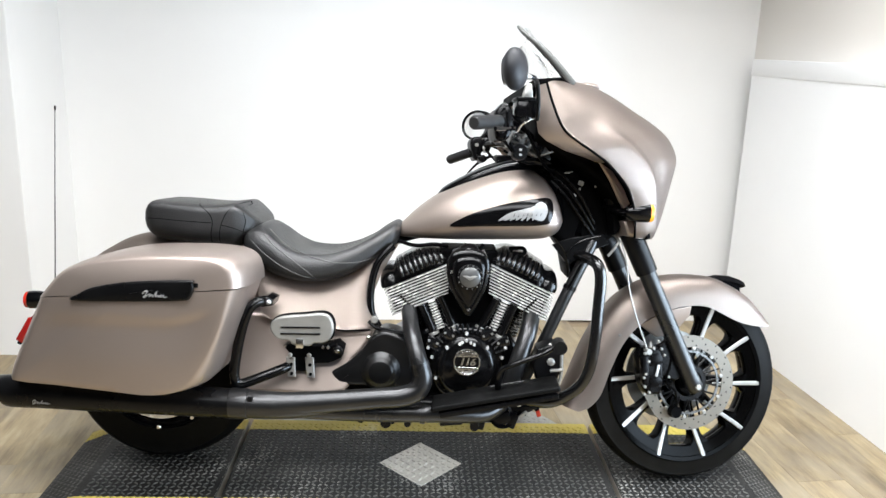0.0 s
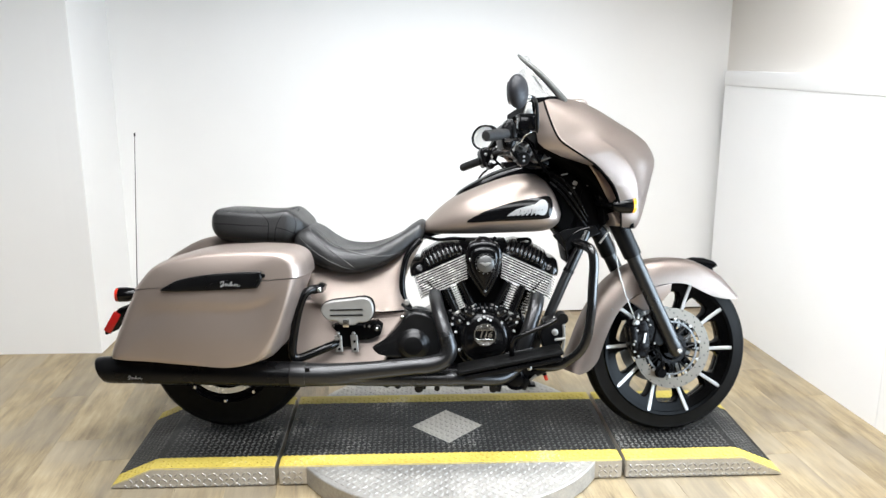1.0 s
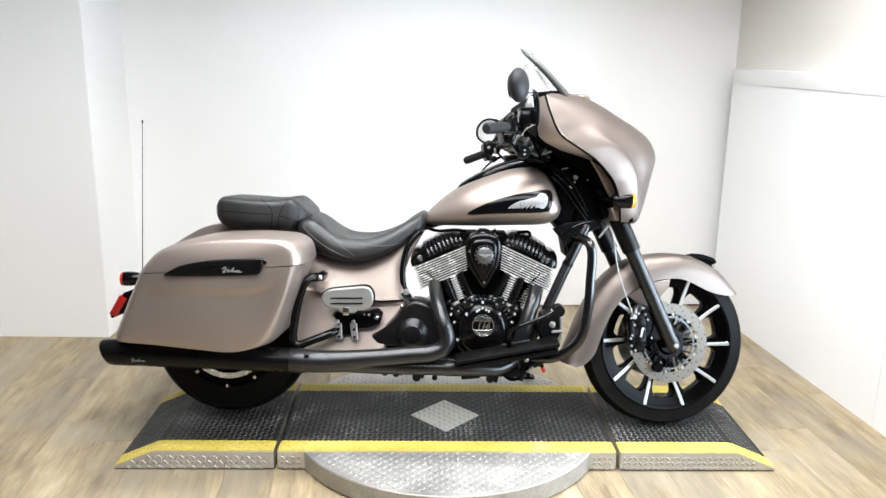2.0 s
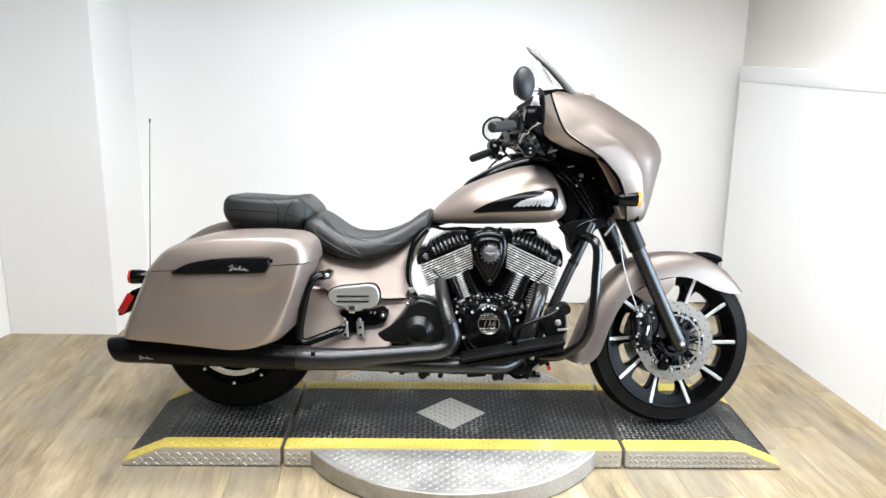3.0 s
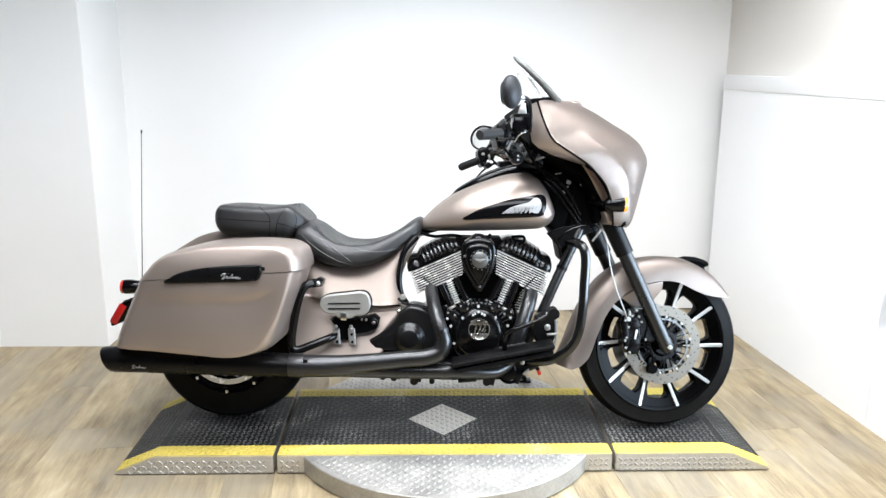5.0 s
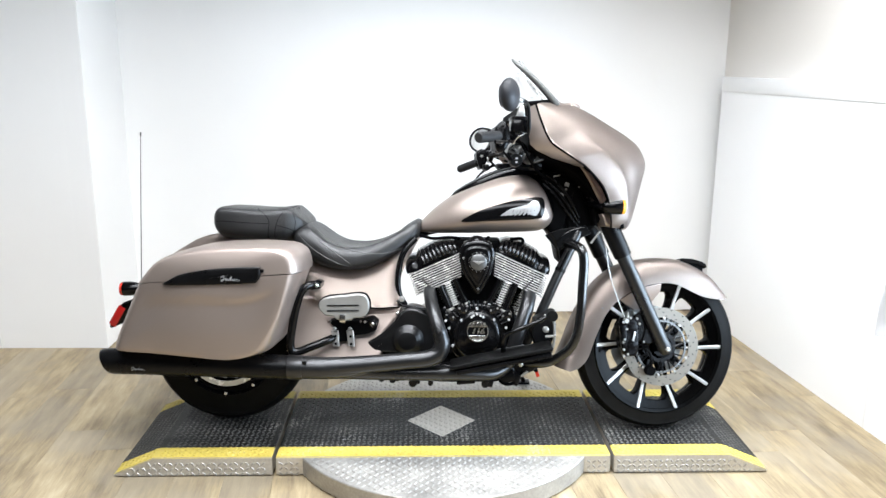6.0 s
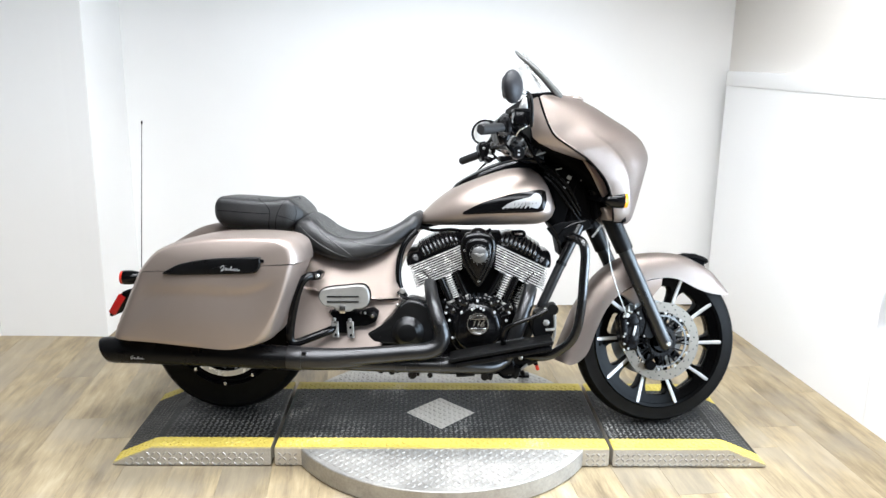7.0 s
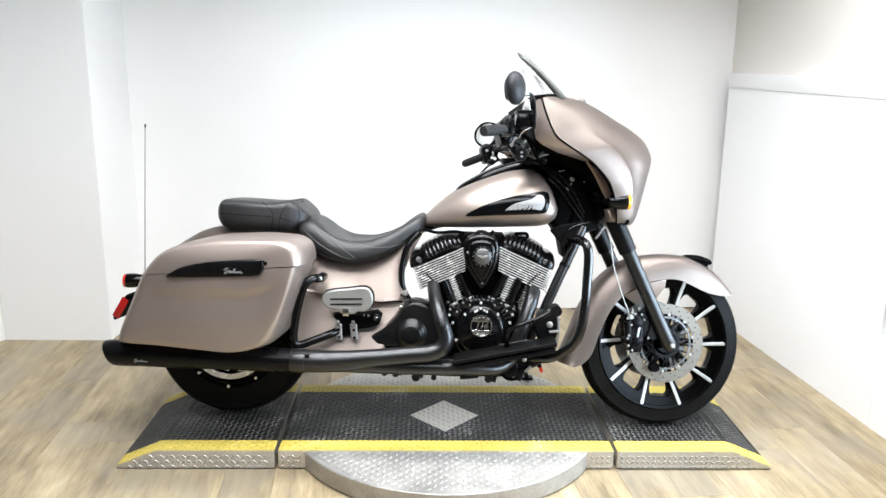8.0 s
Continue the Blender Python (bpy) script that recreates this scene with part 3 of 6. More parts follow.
RC = (0.0, 0, 0.311)
rear_wheel = part("rear_wheel", lathe([(0.190, -0.075), (0.205, -0.078), (0.213, -0.07), (0.200, -0.060), (0.172, -0.035), (0.17, 0.035), (0.200, 0.060), (0.213, 0.07), (0.205, 0.078), (0.19, 0.075), (0.15, 0.03), (0.15, -0.03)], 64, RC, closed=True), GLOSS, bike, "black cast rear wheel")
part("tyre", lathe(tyre_profile(0.311, 0.182, 0.203), 64, RC, closed=True), RUBBER, rear_wheel, "wide black rear tyre")
part("hub", lathe([(0, -0.09), (0.06, -0.09), (0.085, -0.06), (0.085, 0.06), (0.06, 0.09), (0, 0.09)], 32, RC), GLOSS, rear_wheel)
arm = spoke_mesh(0.06, 0.205, 0.016, 0.012, 0.03, -0.050)
for k in range(10):
    m = Matrix.Translation(RC) @ Matrix.Rotation(radians(36 * k + 18), 4, "Y")
    if k == 0:
        proto_arm = part("spoke", arm, GLOSS, rear_wheel)
        proto_arm.matrix_basis = m
    else:
        share("spoke", proto_arm, rear_wheel, m)
part("brake_disc", lathe([(0.144, -0.088), (0.164, -0.088), (0.164, -0.093), (0.144, -0.093)], 56, RC, closed=True), FIN, rear_wheel)
for k in range(5):
    a = radians(-90 + 72 * k - 2)
    bolt((RC[0] + 0.197 * math.cos(a), -0.072, RC[2] + 0.197 * math.sin(a)), 0.008, rear_wheel, "rim_bolt", BRIGHT, False, 0.01)
for k in range(5):
    a = radians(-90 + 72 * k + 36 - 4)
    bolt((RC[0] + 0.190 * math.cos(a), -0.072, RC[2] + 0.190 * math.sin(a)), 0.008, rear_wheel, "rim_bolt", BRIGHT, False, 0.01)


# fenders: a crest line in the middle plane and an edge line at the side, with a rounded wall between
def fender(crest, edge, hw, per=5, seg=8, thick=0.004):
    C, E = spline([(a, b, 0) for a, b in crest], per), spline([(a, b, 0) for a, b in edge], per)
    rings = []
    for c, e in zip(C, E):
        ring = []
        for k in range(-seg, seg + 1):
            th = math.pi / 2 * k / seg
            t = 1 - math.cos(th)
            t = t ** 1.15
            p = c.lerp(e, t)
            ring.append((p.x, hw * math.copysign(abs(math.sin(th)) ** 0.8, th) * -1, p.y))
        rings.append(ring)
    bm = loft(rings, False, False)
    bmesh.ops.solidify(bm, geom=bm.faces[:], thickness=thick)
    return bm


crest = [(1.258, 0.245), (1.268, 0.275), (1.291, 0.328), (1.345, 0.455), (1.422, 0.568), (1.515, 0.633), (1.611, 0.655), (1.689, 0.658), (1.767, 0.648), (1.862, 0.603), (1.912, 0.555), (1.940, 0.512)]
edge = [(1.300, 0.232), (1.335, 0.245), (1.370, 0.283), (1.400, 0.362), (1.440, 0.445), (1.495, 0.505), (1.570, 0.545), (1.640, 0.562), (1.715, 0.560), (1.814, 0.517), (1.872, 0.503), (1.918, 0.499)]
front_fender = front("front_fender", fender(crest, edge, 0.085), PAINT, label="valanced bronze front fender")
skirt = [(1.50, 0.50), (1.58, 0.548), (1.66, 0.562), (1.66, 0.53), (1.615, 0.47), (1.56, 0.46)]
bracket = slab(skirt, -0.060, -0.070, 0.003, 3, 0.003)
for v in bracket.verts:
    v.co.y -= 0.30 * (v.co.z - 0.52)
front("fender_bracket", bracket, PAINT, front_fender)
visor = bmesh.new()
rings = []
for u, w, hw, th in ((1.745, 0.648, 0.010, 0.002), (1.780, 0.653, 0.026, 0.005), (1.825, 0.648, 0.032, 0.008), (1.858, 0.639, 0.032, 0.007), (1.872, 0.634, 0.026, 0.003)):
    rings.append([(u, -hw, w - 0.01), (u, -hw * 0.6, w + th * 0.6), (u, 0, w + th), (u, hw * 0.6, w + th * 0.6), (u, hw, w - 0.01), (u, 0, w - 0.018)])
loft(rings, True, True, visor)
loft([[(1.800, -0.02, 0.640), (1.800, 0.02, 0.640), (1.866, 0.02, 0.634), (1.866, -0.02, 0.634)], [(1.820, -0.014, 0.622), (1.820, 0.014, 0.622), (1.860, 0.012, 0.612), (1.860, -0.012, 0.612)], [(1.855, -0.01, 0.59), (1.855, 0.01, 0.59), (1.872, 0.01, 0.588), (1.872, -0.01, 0.588)]], True, True, visor)
front("fender_trim", visor, DARK, front_fender, "black fender ornament")
bolt((1.425, -0.083, 0.47), 0.0035, front_fender, "fender_bolt", PEGMETAL, True)

rear_crest = [(-0.400, 0.42), (-0.37, 0.48), (-0.31, 0.565), (-0.224, 0.652), (-0.165, 0.692), (-0.109, 0.722), (-0.04, 0.738), (0.06, 0.742), (0.18, 0.73), (0.28, 0.68)]
rear_edge = [(-0.33, 0.40), (-0.31, 0.43), (-0.27, 0.48), (-0.21, 0.53), (-0.15, 0.56), (-0.10, 0.57), (-0.03, 0.58), (0.06, 0.58), (0.17, 0.56), (0.24, 0.52)]
part("rear_fender", fender(rear_crest, rear_edge, 0.135), PAINT, bike, "bronze rear fender")

# fork
for side in (-1, 1):
    l = side * 0.118
    a, b, c = Vector((1.380, l, 0.900)), Vector((1.492, l, 0.668)), Vector((1.660, l, 0.318))
    leg = front("fork_leg", tube([a, b + (b - a).normalized() * 0.02, c], [0.027, 0.027, 0.025], 20, smooth=False), FORK, label="dark grey fork leg")
    front("fork_cover", tube([a, a.lerp(b, 0.5), b], [0.0345, 0.0345, 0.033], 24, smooth=False), SATIN, leg, "satin black upper fork cover")
    front("axle_lug", tube([c + Vector((-0.012, 0, 0.028)), c, c + Vector((0.006, 0, -0.018))], [0.025, 0.027, 0.018], 16, smooth=False), FORK, leg)
    if side < 0:
        bolt((1.660, -0.142, 0.319), 0.010, leg, "axle_nut", PEGMETAL, True, 0.010, 6)

# caliper, its bolts and bracket
cal = slab([(1.484, 0.405), (1.500, 0.432), (1.540, 0.436), (1.556, 0.410), (1.560, 0.330), (1.548, 0.292), (1.512, 0.290), (1.494, 0.330)], -0.050, -0.125, 0.012)
caliper = front("brake_caliper", cal, CALIPER, label="black four-piston brake caliper")
front("bracket", slab([(1.545, 0.44), (1.590, 0.47), (1.630, 0.41), (1.640, 0.35), (1.60, 0.33), (1.555, 0.35)], -0.085, -0.108, 0.006), CALIPER, caliper)
for u, w in ((1.492, 0.420), (1.520, 0.436), (1.505, 0.395), (1.492, 0.345), (1.495, 0.318), (1.510, 0.300), (1.552, 0.432), (1.580, 0.455), (1.578, 0.345), (1.535, 0.457), (1.562, 0.412), (1.494, 0.295), (1.497, 0.356)):
    bolt((u, -0.124 if u < 1.55 else -0.108, w), 0.0048, caliper, "bolt", PEGMETAL, True, 0.007)
for w in (0.40, 0.335):
    bolt((1.530, -0.124, w), 0.019, caliper, "piston_cap", CALIPER, True, 0.007, 16)
front("caliper_bridge", cuboid((0.020, 0.030, 0.090), (1.498, -0.112, 0.365), 0.005, Matrix.Rotation(radians(-6), 4, "Y")), CALIPER, caliper)
front("bleed_screw", tube([(1.515, -0.110, 0.436), (1.517, -0.110, 0.456)], [0.006, 0.0035], 8, smooth=False), PEGMETAL, caliper)
front("banjo_bolt", tube([(1.505, -0.105, 0.425), (1.505, -0.130, 0.425)], 0.009, 8, smooth=False), PEGMETAL, caliper)
front("sensor_wire", tube([(1.612, -0.100, 0.245), (1.60, -0.118, 0.300), (1.57, -0.115, 0.330), (1.585, -0.110, 0.40), (1.560, -0.125, 0.50)], 0.003, 6), DARK, caliper)
for w in (0.320, 0.350, 0.385, 0.410):
    front("caliper_rib", cuboid((0.034, 0.006, 0.008), (1.528, -0.127, w), 0.002), CALIPER, caliper)
front("print_mark", cuboid((0.008, 0.0015, 0.036), (1.532, -0.1325, 0.368), 0.0005, Matrix.Rotation(radians(12), 4, "Y")), SILVER, caliper)
front("speed_sensor", tube([(1.612, -0.082, 0.232), (1.612, -0.105, 0.232)], [0.020, 0.018], 16, smooth=False), DARK, caliper)
front("brake_hose", tube([(1.405, -0.115, 0.765), (1.420, -0.130, 0.700), (1.430, -0.135, 0.620), (1.455, -0.130, 0.540), (1.490, -0.120, 0.460), (1.505, -0.115, 0.425)], 0.0023, 8), HOSE, label="translucent sleeved brake hose")
front("brake_hose", tube([(1.37, -0.09, 0.80), (1.40, -0.11, 0.765), (1.392, -0.11, 0.745), (1.372, -0.10, 0.715)], 0.0042, 8), PEGMETAL)

# fairing: the nose line in the middle plane, the trailing edge at the side
nose = [(1.190, 1.232), (1.246, 1.249), (1.320, 1.240), (1.396, 1.209), (1.474, 1.165), (1.532, 1.132), (1.582, 1.093), (1.609, 1.048), (1.614, 1.012), (1.598, 0.955), (1.582, 0.895), (1.566, 0.835), (1.548, 0.785), (1.532, 0.768)]
rear = [(1.112, 1.198), (1.120, 1.165), (1.130, 1.130), (1.146, 1.088), (1.165, 1.060), (1.195, 1.038), (1.240, 1.010), (1.285, 0.983), (1.325, 0.948), (1.359, 0.910), (1.386, 0.865), (1.402, 0.825), (1.412, 0.790), (1.418, 0.772)]
wide = [(0, 0.27), (3, 0.295), (6, 0.30), (9, 0.275), (11, 0.225), (13, 0.185)]


def shell(C, E, widths, per=5, seg=30, power=0.88, lean=0.72):
    """Sections from the nose line out to both trailing edges, with a raised character line down each cheek."""
    A, B = spline([(a, b, 0) for a, b in C], per), spline([(a, b, 0) for a, b in E], per)
    rings = []
    for i, (c, e) in enumerate(zip(A, B)):
        s = i / per
        hw = lerp_table(widths, s)[0]
        kc = lerp_table([(0, 0.60), (4, 0.66), (5, 0.70), (8, 0.70), (10, 0.67), (11, 0.58), (13, 0.42)], s)[0]
        amp = lerp_table([(0, 0.0), (3.8, 0.0), (5.5, 0.010), (9, 0.015), (11.5, 0.011), (13, 0.006)], s)[0]
        ring = []
        for k in range(-seg, seg + 1):
            th = math.pi / 2 * k / seg
            q = abs(k) / seg
            t = (1 - math.cos(th)) ** lean
            p = c.lerp(e, t)
            # a shoulder: full behind the line, stepping down to a soft hollow towards the nose
            up = min(1.0, max(0.0, (q - kc + 0.05) / 0.085))
            fall = min(1.0, max(0.0, (q - kc) / (1.02 - kc)))
            d = amp * (up * up * (3 - 2 * up) * (1 - fall) ** 1.3 - 0.35 * math.exp(-((q - kc + 0.14) / 0.09) ** 2))
            out = Vector((c.x - e.x, c.y - e.y, 0))
            out = out.normalized() if out.length > 1e-6 else Vector((1, 0, 0))
            w = hw * abs(math.sin(th)) ** power + d * 0.8
            ring.append((p.x + out.x * d * 0.7, -math.copysign(w, th) if k else 0.0, p.y + out.y * d * 0.7))
        rings.append(ring)
    return rings


rings = shell(nose, rear, wide)
bm = loft(rings, False, False)
bmesh.ops.solidify(bm, geom=bm.faces[:], thickness=0.005)
fairing = front("fairing", bm, PAINT, label="bronze fork-mounted batwing fairing", sharp=60)
# dark seam along the trailing edge and the rear rim piece behind it
seam_pts = [Vector(r[-1]) * 1.0 for r in rings[0:66]]
front("seam", tube([(p.x, p.y - 0.001, p.z) for p in seam_pts], 0.0036, 6, smooth=False), DARK, fairing)
back_e = [(1.094, 1.193), (1.090, 1.165), (1.089, 1.130), (1.091, 1.090), (1.096, 1.060), (1.118, 1.040), (1.168, 1.016), (1.268, 0.988)]
for side in (-1, 1):
    rim_rings = []
    for (a, b), r in zip(back_e, rings[0:40:5]):
        e = r[-1]
        y = abs(e[1])
        rim_rings.append([(e[0] + (a - e[0]) * t, side * (y + 0.001 - 0.042 * t ** 1.3), e[2] + (b - e[2]) * t) for t in (0, 0.25, 0.5, 0.75, 1.0)] + [(a + 0.01, side * (y - 0.06), b), (e[0], side * (y - 0.03), e[2])])
    front("fairing_rim", loft(rim_rings), PAINT, fairing)
inner = slab([(1.110, 1.180), (1.22, 1.20), (1.30, 1.15), (1.36, 1.08), (1.42, 0.98), (1.42, 0.82), (1.38, 0.86), (1.30, 0.95), (1.20, 1.01), (1.115, 1.05)], 0.17, -0.17, 0.02)
front("inner_fairing", inner, DARK, fairing, "matt black inner fairing and dash")
front("dash_lip", slab([(1.096, 1.195), (1.098, 1.221), (1.155, 1.228), (1.20, 1.232), (1.20, 1.205), (1.14, 1.20)], 0.19, -0.20, 0.006), DARK, fairing)
front("vent", ball((1.30, -0.03, 1.230), (0.046, 0.07, 0.016), seg=16), PAINT, fairing)
front("chin_panel", slab([(1.383, 0.822), (1.400, 0.778), (1.458, 0.772), (1.470, 0.815), (1.42, 0.83)], -0.10, -0.185, 0.012), PAINT, fairing)
front("chin_trim", slab([(1.446, 0.832), (1.462, 0.830), (1.470, 0.772), (1.456, 0.768)], -0.10, -0.188, 0.004), DARK, fairing)
front("leg_panel", slab([(1.300, 1.000), (1.336, 0.946), (1.366, 0.892), (1.389, 0.856), (1.412, 0.866), (1.388, 0.918), (1.350, 0.968)], -0.10, -0.176, 0.010, 4, 0.004), PAINT, fairing)
front("bracket", slab([(1.362, 0.862), (1.38, 0.90), (1.40, 0.905), (1.41, 0.86), (1.39, 0.80), (1.37, 0.78)], -0.06, -0.15, 0.006), DARK, fairing)

# windshield with its dark lower trim
rows_g = [(1.056, 1.378, 0.135), (1.069, 1.352, 0.165), (1.103, 1.318, 0.188), (1.147, 1.272, 0.200), (1.191, 1.222, 0.205), (1.206, 1.205, 0.205)]


def glass_row(u, w, hw, push=0.0):
    """One level of the screen: bowed forward and up in the middle."""
    return [(u + 0.032 * (1 - (k / 8) ** 2) + push, -hw * k / 8, w + 0.028 * (1 - (k / 8) ** 2)) for k in range(-8, 9)]


PIVOT = Matrix.Translation((1.13, -0.195, 0)) @ Matrix.Rotation(radians(-13), 4, "Z") @ Matrix.Translation((-1.13, 0.195, 0))
bm = loft([glass_row(*r) for r in rows_g], False, False)
bmesh.ops.solidify(bm, geom=bm.faces[:], thickness=0.004)
bm.transform(PIVOT)
shield = front("windshield", bm, GLASS, label="low clear acrylic windshield")
shield.visible_shadow = False
for side in (-1,):
    front("windshield_trim", tube([(u - 0.005, side * hw, w) for u, w, hw in rows_g[2:]], [0.003, 0.0045, 0.0055, 0.006], 10, 3), SATIN, shield, "dark windshield edge trim")
    front("screen_edge", tube([(u + 0.003, side * (hw + 0.001), w + 0.003) for u, w, hw in rows_g], [0.004, 0.0075, 0.0095, 0.0105, 0.011, 0.011], 10, 3), SCREEN, shield, "pale acrylic screen edge")

# front turn signals
for side in (-1, 1):
    lamp = front("turn_signal", tube([(1.372, side * 0.225, 0.848), (1.385, side * 0.225, 0.848), (1.41, side * 0.225, 0.848), (1.441, side * 0.225, 0.848)], [0.012, 0.024, 0.029, 0.029], 24, smooth=False), GLOSS, label="black bullet turn signal")
    front("amber_lens", tube([(1.441, side * 0.225, 0.848), (1.452, side * 0.225, 0.848), (1.456, side * 0.225, 0.848)], [0.0285, 0.027, 0.016], 24, smooth=False), AMBER, lamp, "amber lens")
    front("stalk", tube([(1.385, side * 0.225, 0.848), (1.372, side * 0.18, 0.850), (1.36, side * 0.11, 0.86)], 0.012, 10), GLOSS, lamp)

# handlebar, grips, levers, switches, mirrors
front("handlebar", tube([(0.975, -0.310, 1.080), (1.06, -0.20, 1.075), (1.13, -0.09, 1.05), (1.14, 0, 1.04), (1.13, 0.09, 1.05), (1.085, 0.20, 1.075), (1.035, 0.30, 1.065)], 0.0125, 12), GLOSS, label="black swept handlebar")
front("grip", tube([(0.882, -0.405, 1.060), (0.886, -0.40, 1.061), (0.968, -0.315, 1.078)], [0.014, 0.0185, 0.0185], 20, smooth=False), GRIP, label="black rubber grip")
front("grip", tube([(0.955, 0.405, 1.028), (0.959, 0.40, 1.030), (1.040, 0.315, 1.060)], [0.014, 0.0165, 0.0165], 20, smooth=False), GRIP, label="black rubber grip")
def rounded(outline, l0, l1, edge, dome=0.0):
    """A soft-edged casting with a smooth outline."""
    return slab([(p.x, p.y) for p in spline([(a, b, 0) for a, b in outline], 4, True)], l0, l1, edge, 5, dome)


sw = front("switch_housing", rounded([(0.957, 1.078), (0.960, 1.108), (0.981, 1.124), (1.004, 1.116), (1.012, 1.081), (1.002, 1.040), (0.982, 1.026), (0.963, 1.035)], -0.225, -0.318, 0.016, 0.003), CALIPER, label="black right switch housing")
front("clamp_seam", tube([(0.985, -0.317, 1.122), (0.990, -0.3205, 1.100), (0.992, -0.3205, 1.060), (0.985, -0.317, 1.030)], 0.0016, 6), GLOSS, sw)
front("switch_button", ball((0.998, -0.316, 1.062), (0.006, 0.004, 0.005), seg=10), GRIP, sw)
front("switch_button", ball((0.977, -0.318, 1.050), (0.008, 0.004, 0.004), seg=10), SATIN, sw)
front("clamp", rounded([(0.972, 1.112), (0.985, 1.134), (1.004, 1.130), (1.012, 1.112), (0.995, 1.104)], -0.24, -0.29, 0.010), GLOSS, sw)
sw = front("switch_housing", rounded([(1.005, 1.080), (1.020, 1.101), (1.046, 1.098), (1.052, 1.070), (1.040, 1.030), (1.020, 1.024)], 0.33, 0.265, 0.012), CALIPER, label="black left switch housing")
front("clutch_perch", rounded([(1.048, 1.092), (1.066, 1.100), (1.078, 1.078), (1.070, 1.050), (1.052, 1.058)], 0.31, 0.255, 0.010), GLOSS, sw)
front("switch_button", rounded([(1.030, 1.030), (1.052, 1.040), (1.062, 1.022), (1.045, 1.012)], 0.30, 0.255, 0.006), SATIN, sw)
front("switch_button", ball((1.026, 0.262, 1.072), (0.007, 0.004, 0.006), seg=10), PEGMETAL, sw)
front("switch_button", ball((1.050, 0.252, 1.062), (0.005, 0.004, 0.010), seg=10), PEGMETAL, sw)
front("brake_lever", tube([(1.010, -0.290, 1.065), (1.005, -0.345, 1.058), (0.975, -0.395, 1.050), (0.935, -0.425, 1.045)], [0.008, 0.006, 0.005, 0.006], 8), GLOSS, label="curved black brake lever")
front("clutch_lever", tube([(1.085, 0.29, 1.04), (1.055, 0.33, 1.022), (1.032, 0.37, 0.998), (1.020, 0.40, 0.975), (1.016, 0.405, 0.962)], [0.007, 0.005, 0.0042, 0.004, 0.006], 8), GLOSS, label="black clutch lever")
for side, pts in ((-1, (1.020, -0.275, 1.10)), (1, (1.085, 0.27, 1.07))):
    front("cable", tube([pts, (pts[0] + 0.05, pts[1] * 0.8, pts[2] - 0.03), (1.15, side * 0.12, 0.99), (1.20, side * 0.08, 0.96)], 0.005, 8), DARK)
res = front("fluid_reservoir", cuboid((0.060, 0.050, 0.046), (1.049, -0.285, 1.118), 0.005), GLOSS, label="black brake fluid reservoir")
front("reservoir_lid", cuboid((0.065, 0.055, 0.009), (1.049, -0.285, 1.1445), 0.003), SATIN, res)
front("mirror_stem", slab([(1.041, 1.149), (1.073, 1.151), (1.068, 1.192), (1.054, 1.192)], -0.262, -0.280, 0.005), PEGMETAL, res, "silver mirror stem")
front("cable", tube([(1.034, -0.262, 1.060), (1.042, -0.270, 1.077), (1.060, -0.272, 1.090), (1.090, -0.262, 1.104)], 0.0036, 8), BRIGHT)
ign = front("ignition_switch", tube([(1.055, -0.195, 1.009), (1.055, -0.218, 1.008), (1.055, -0.224, 1.008)], [0.024, 0.024, 0.021], 24, smooth=False), SATIN, label="round black ignition switch")
for dz in (0.006, -0.008):
    front("print_mark", cuboid((0.008, 0.001, 0.006), (1.055, -0.2245, 1.008 + dz), 0.0005), SILVER, ign)
front("ignition_body", rounded([(1.036, 1.058), (1.058, 1.080), (1.085, 1.071), (1.090, 1.030), (1.062, 1.012), (1.032, 1.028)], -0.13, -0.198, 0.012, 0.003), ALLOY, ign, "dull grey alloy casting")
for u, w, su, sw_, turn in ((1.048, 1.045, 0.018, 0.008, 30), (1.072, 1.055, 0.020, 0.006, -40), (1.080, 1.035, 0.008, 0.016, 12), (1.062, 1.068, 0.012, 0.007, 10)):
    front("fitting", cuboid((su, 0.012, sw_), (u, -0.203, w), 0.003, Matrix.Rotation(radians(turn), 4, "Y")), SATIN if turn > 0 else PEGMETAL, ign)
front("bar_clamp", cuboid((0.09, 0.20, 0.05), (1.14, 0, 1.02), 0.012), SATIN)
brk = front("bracket", slab([(1.118, 1.056), (1.145, 1.044), (1.170, 1.050), (1.188, 1.022), (1.160, 1.012), (1.124, 1.000), (1.100, 1.016)], -0.11, -0.140, 0.006), ALLOY, label="dull grey handlebar bracket")
front("fitting", slab([(1.130, 1.050), (1.150, 1.032), (1.138, 1.008), (1.120, 1.020)], -0.138, -0.146, 0.003), SATIN, brk)
front("fitting", slab([(1.160, 1.045), (1.176, 1.034), (1.166, 1.020), (1.156, 1.030)], -0.138, -0.145, 0.002), DARK, brk)
front("bracket", slab([(1.08, 1.03), (1.10, 1.045), (1.14, 1.02), (1.19, 0.99), (1.15, 0.98), (1.09, 0.995)], -0.06, -0.11, 0.01), GLOSS)
for a_, b_ in (((1.02, -0.24, 1.03), (1.12, -0.13, 0.985)), ((1.00, -0.25, 1.035), (1.14, -0.10, 1.00)), ((1.06, 0.25, 1.05), (1.15, 0.08, 0.985))):
    a_, b_ = Vector(a_), Vector(b_)
    front("cable", tube([a_, a_.lerp(b_, 0.35) - Vector((0, 0, 0.022)), a_.lerp(b_, 0.7) - Vector((0, 0, 0.016)), b_], 0.0045, 8), DARK)
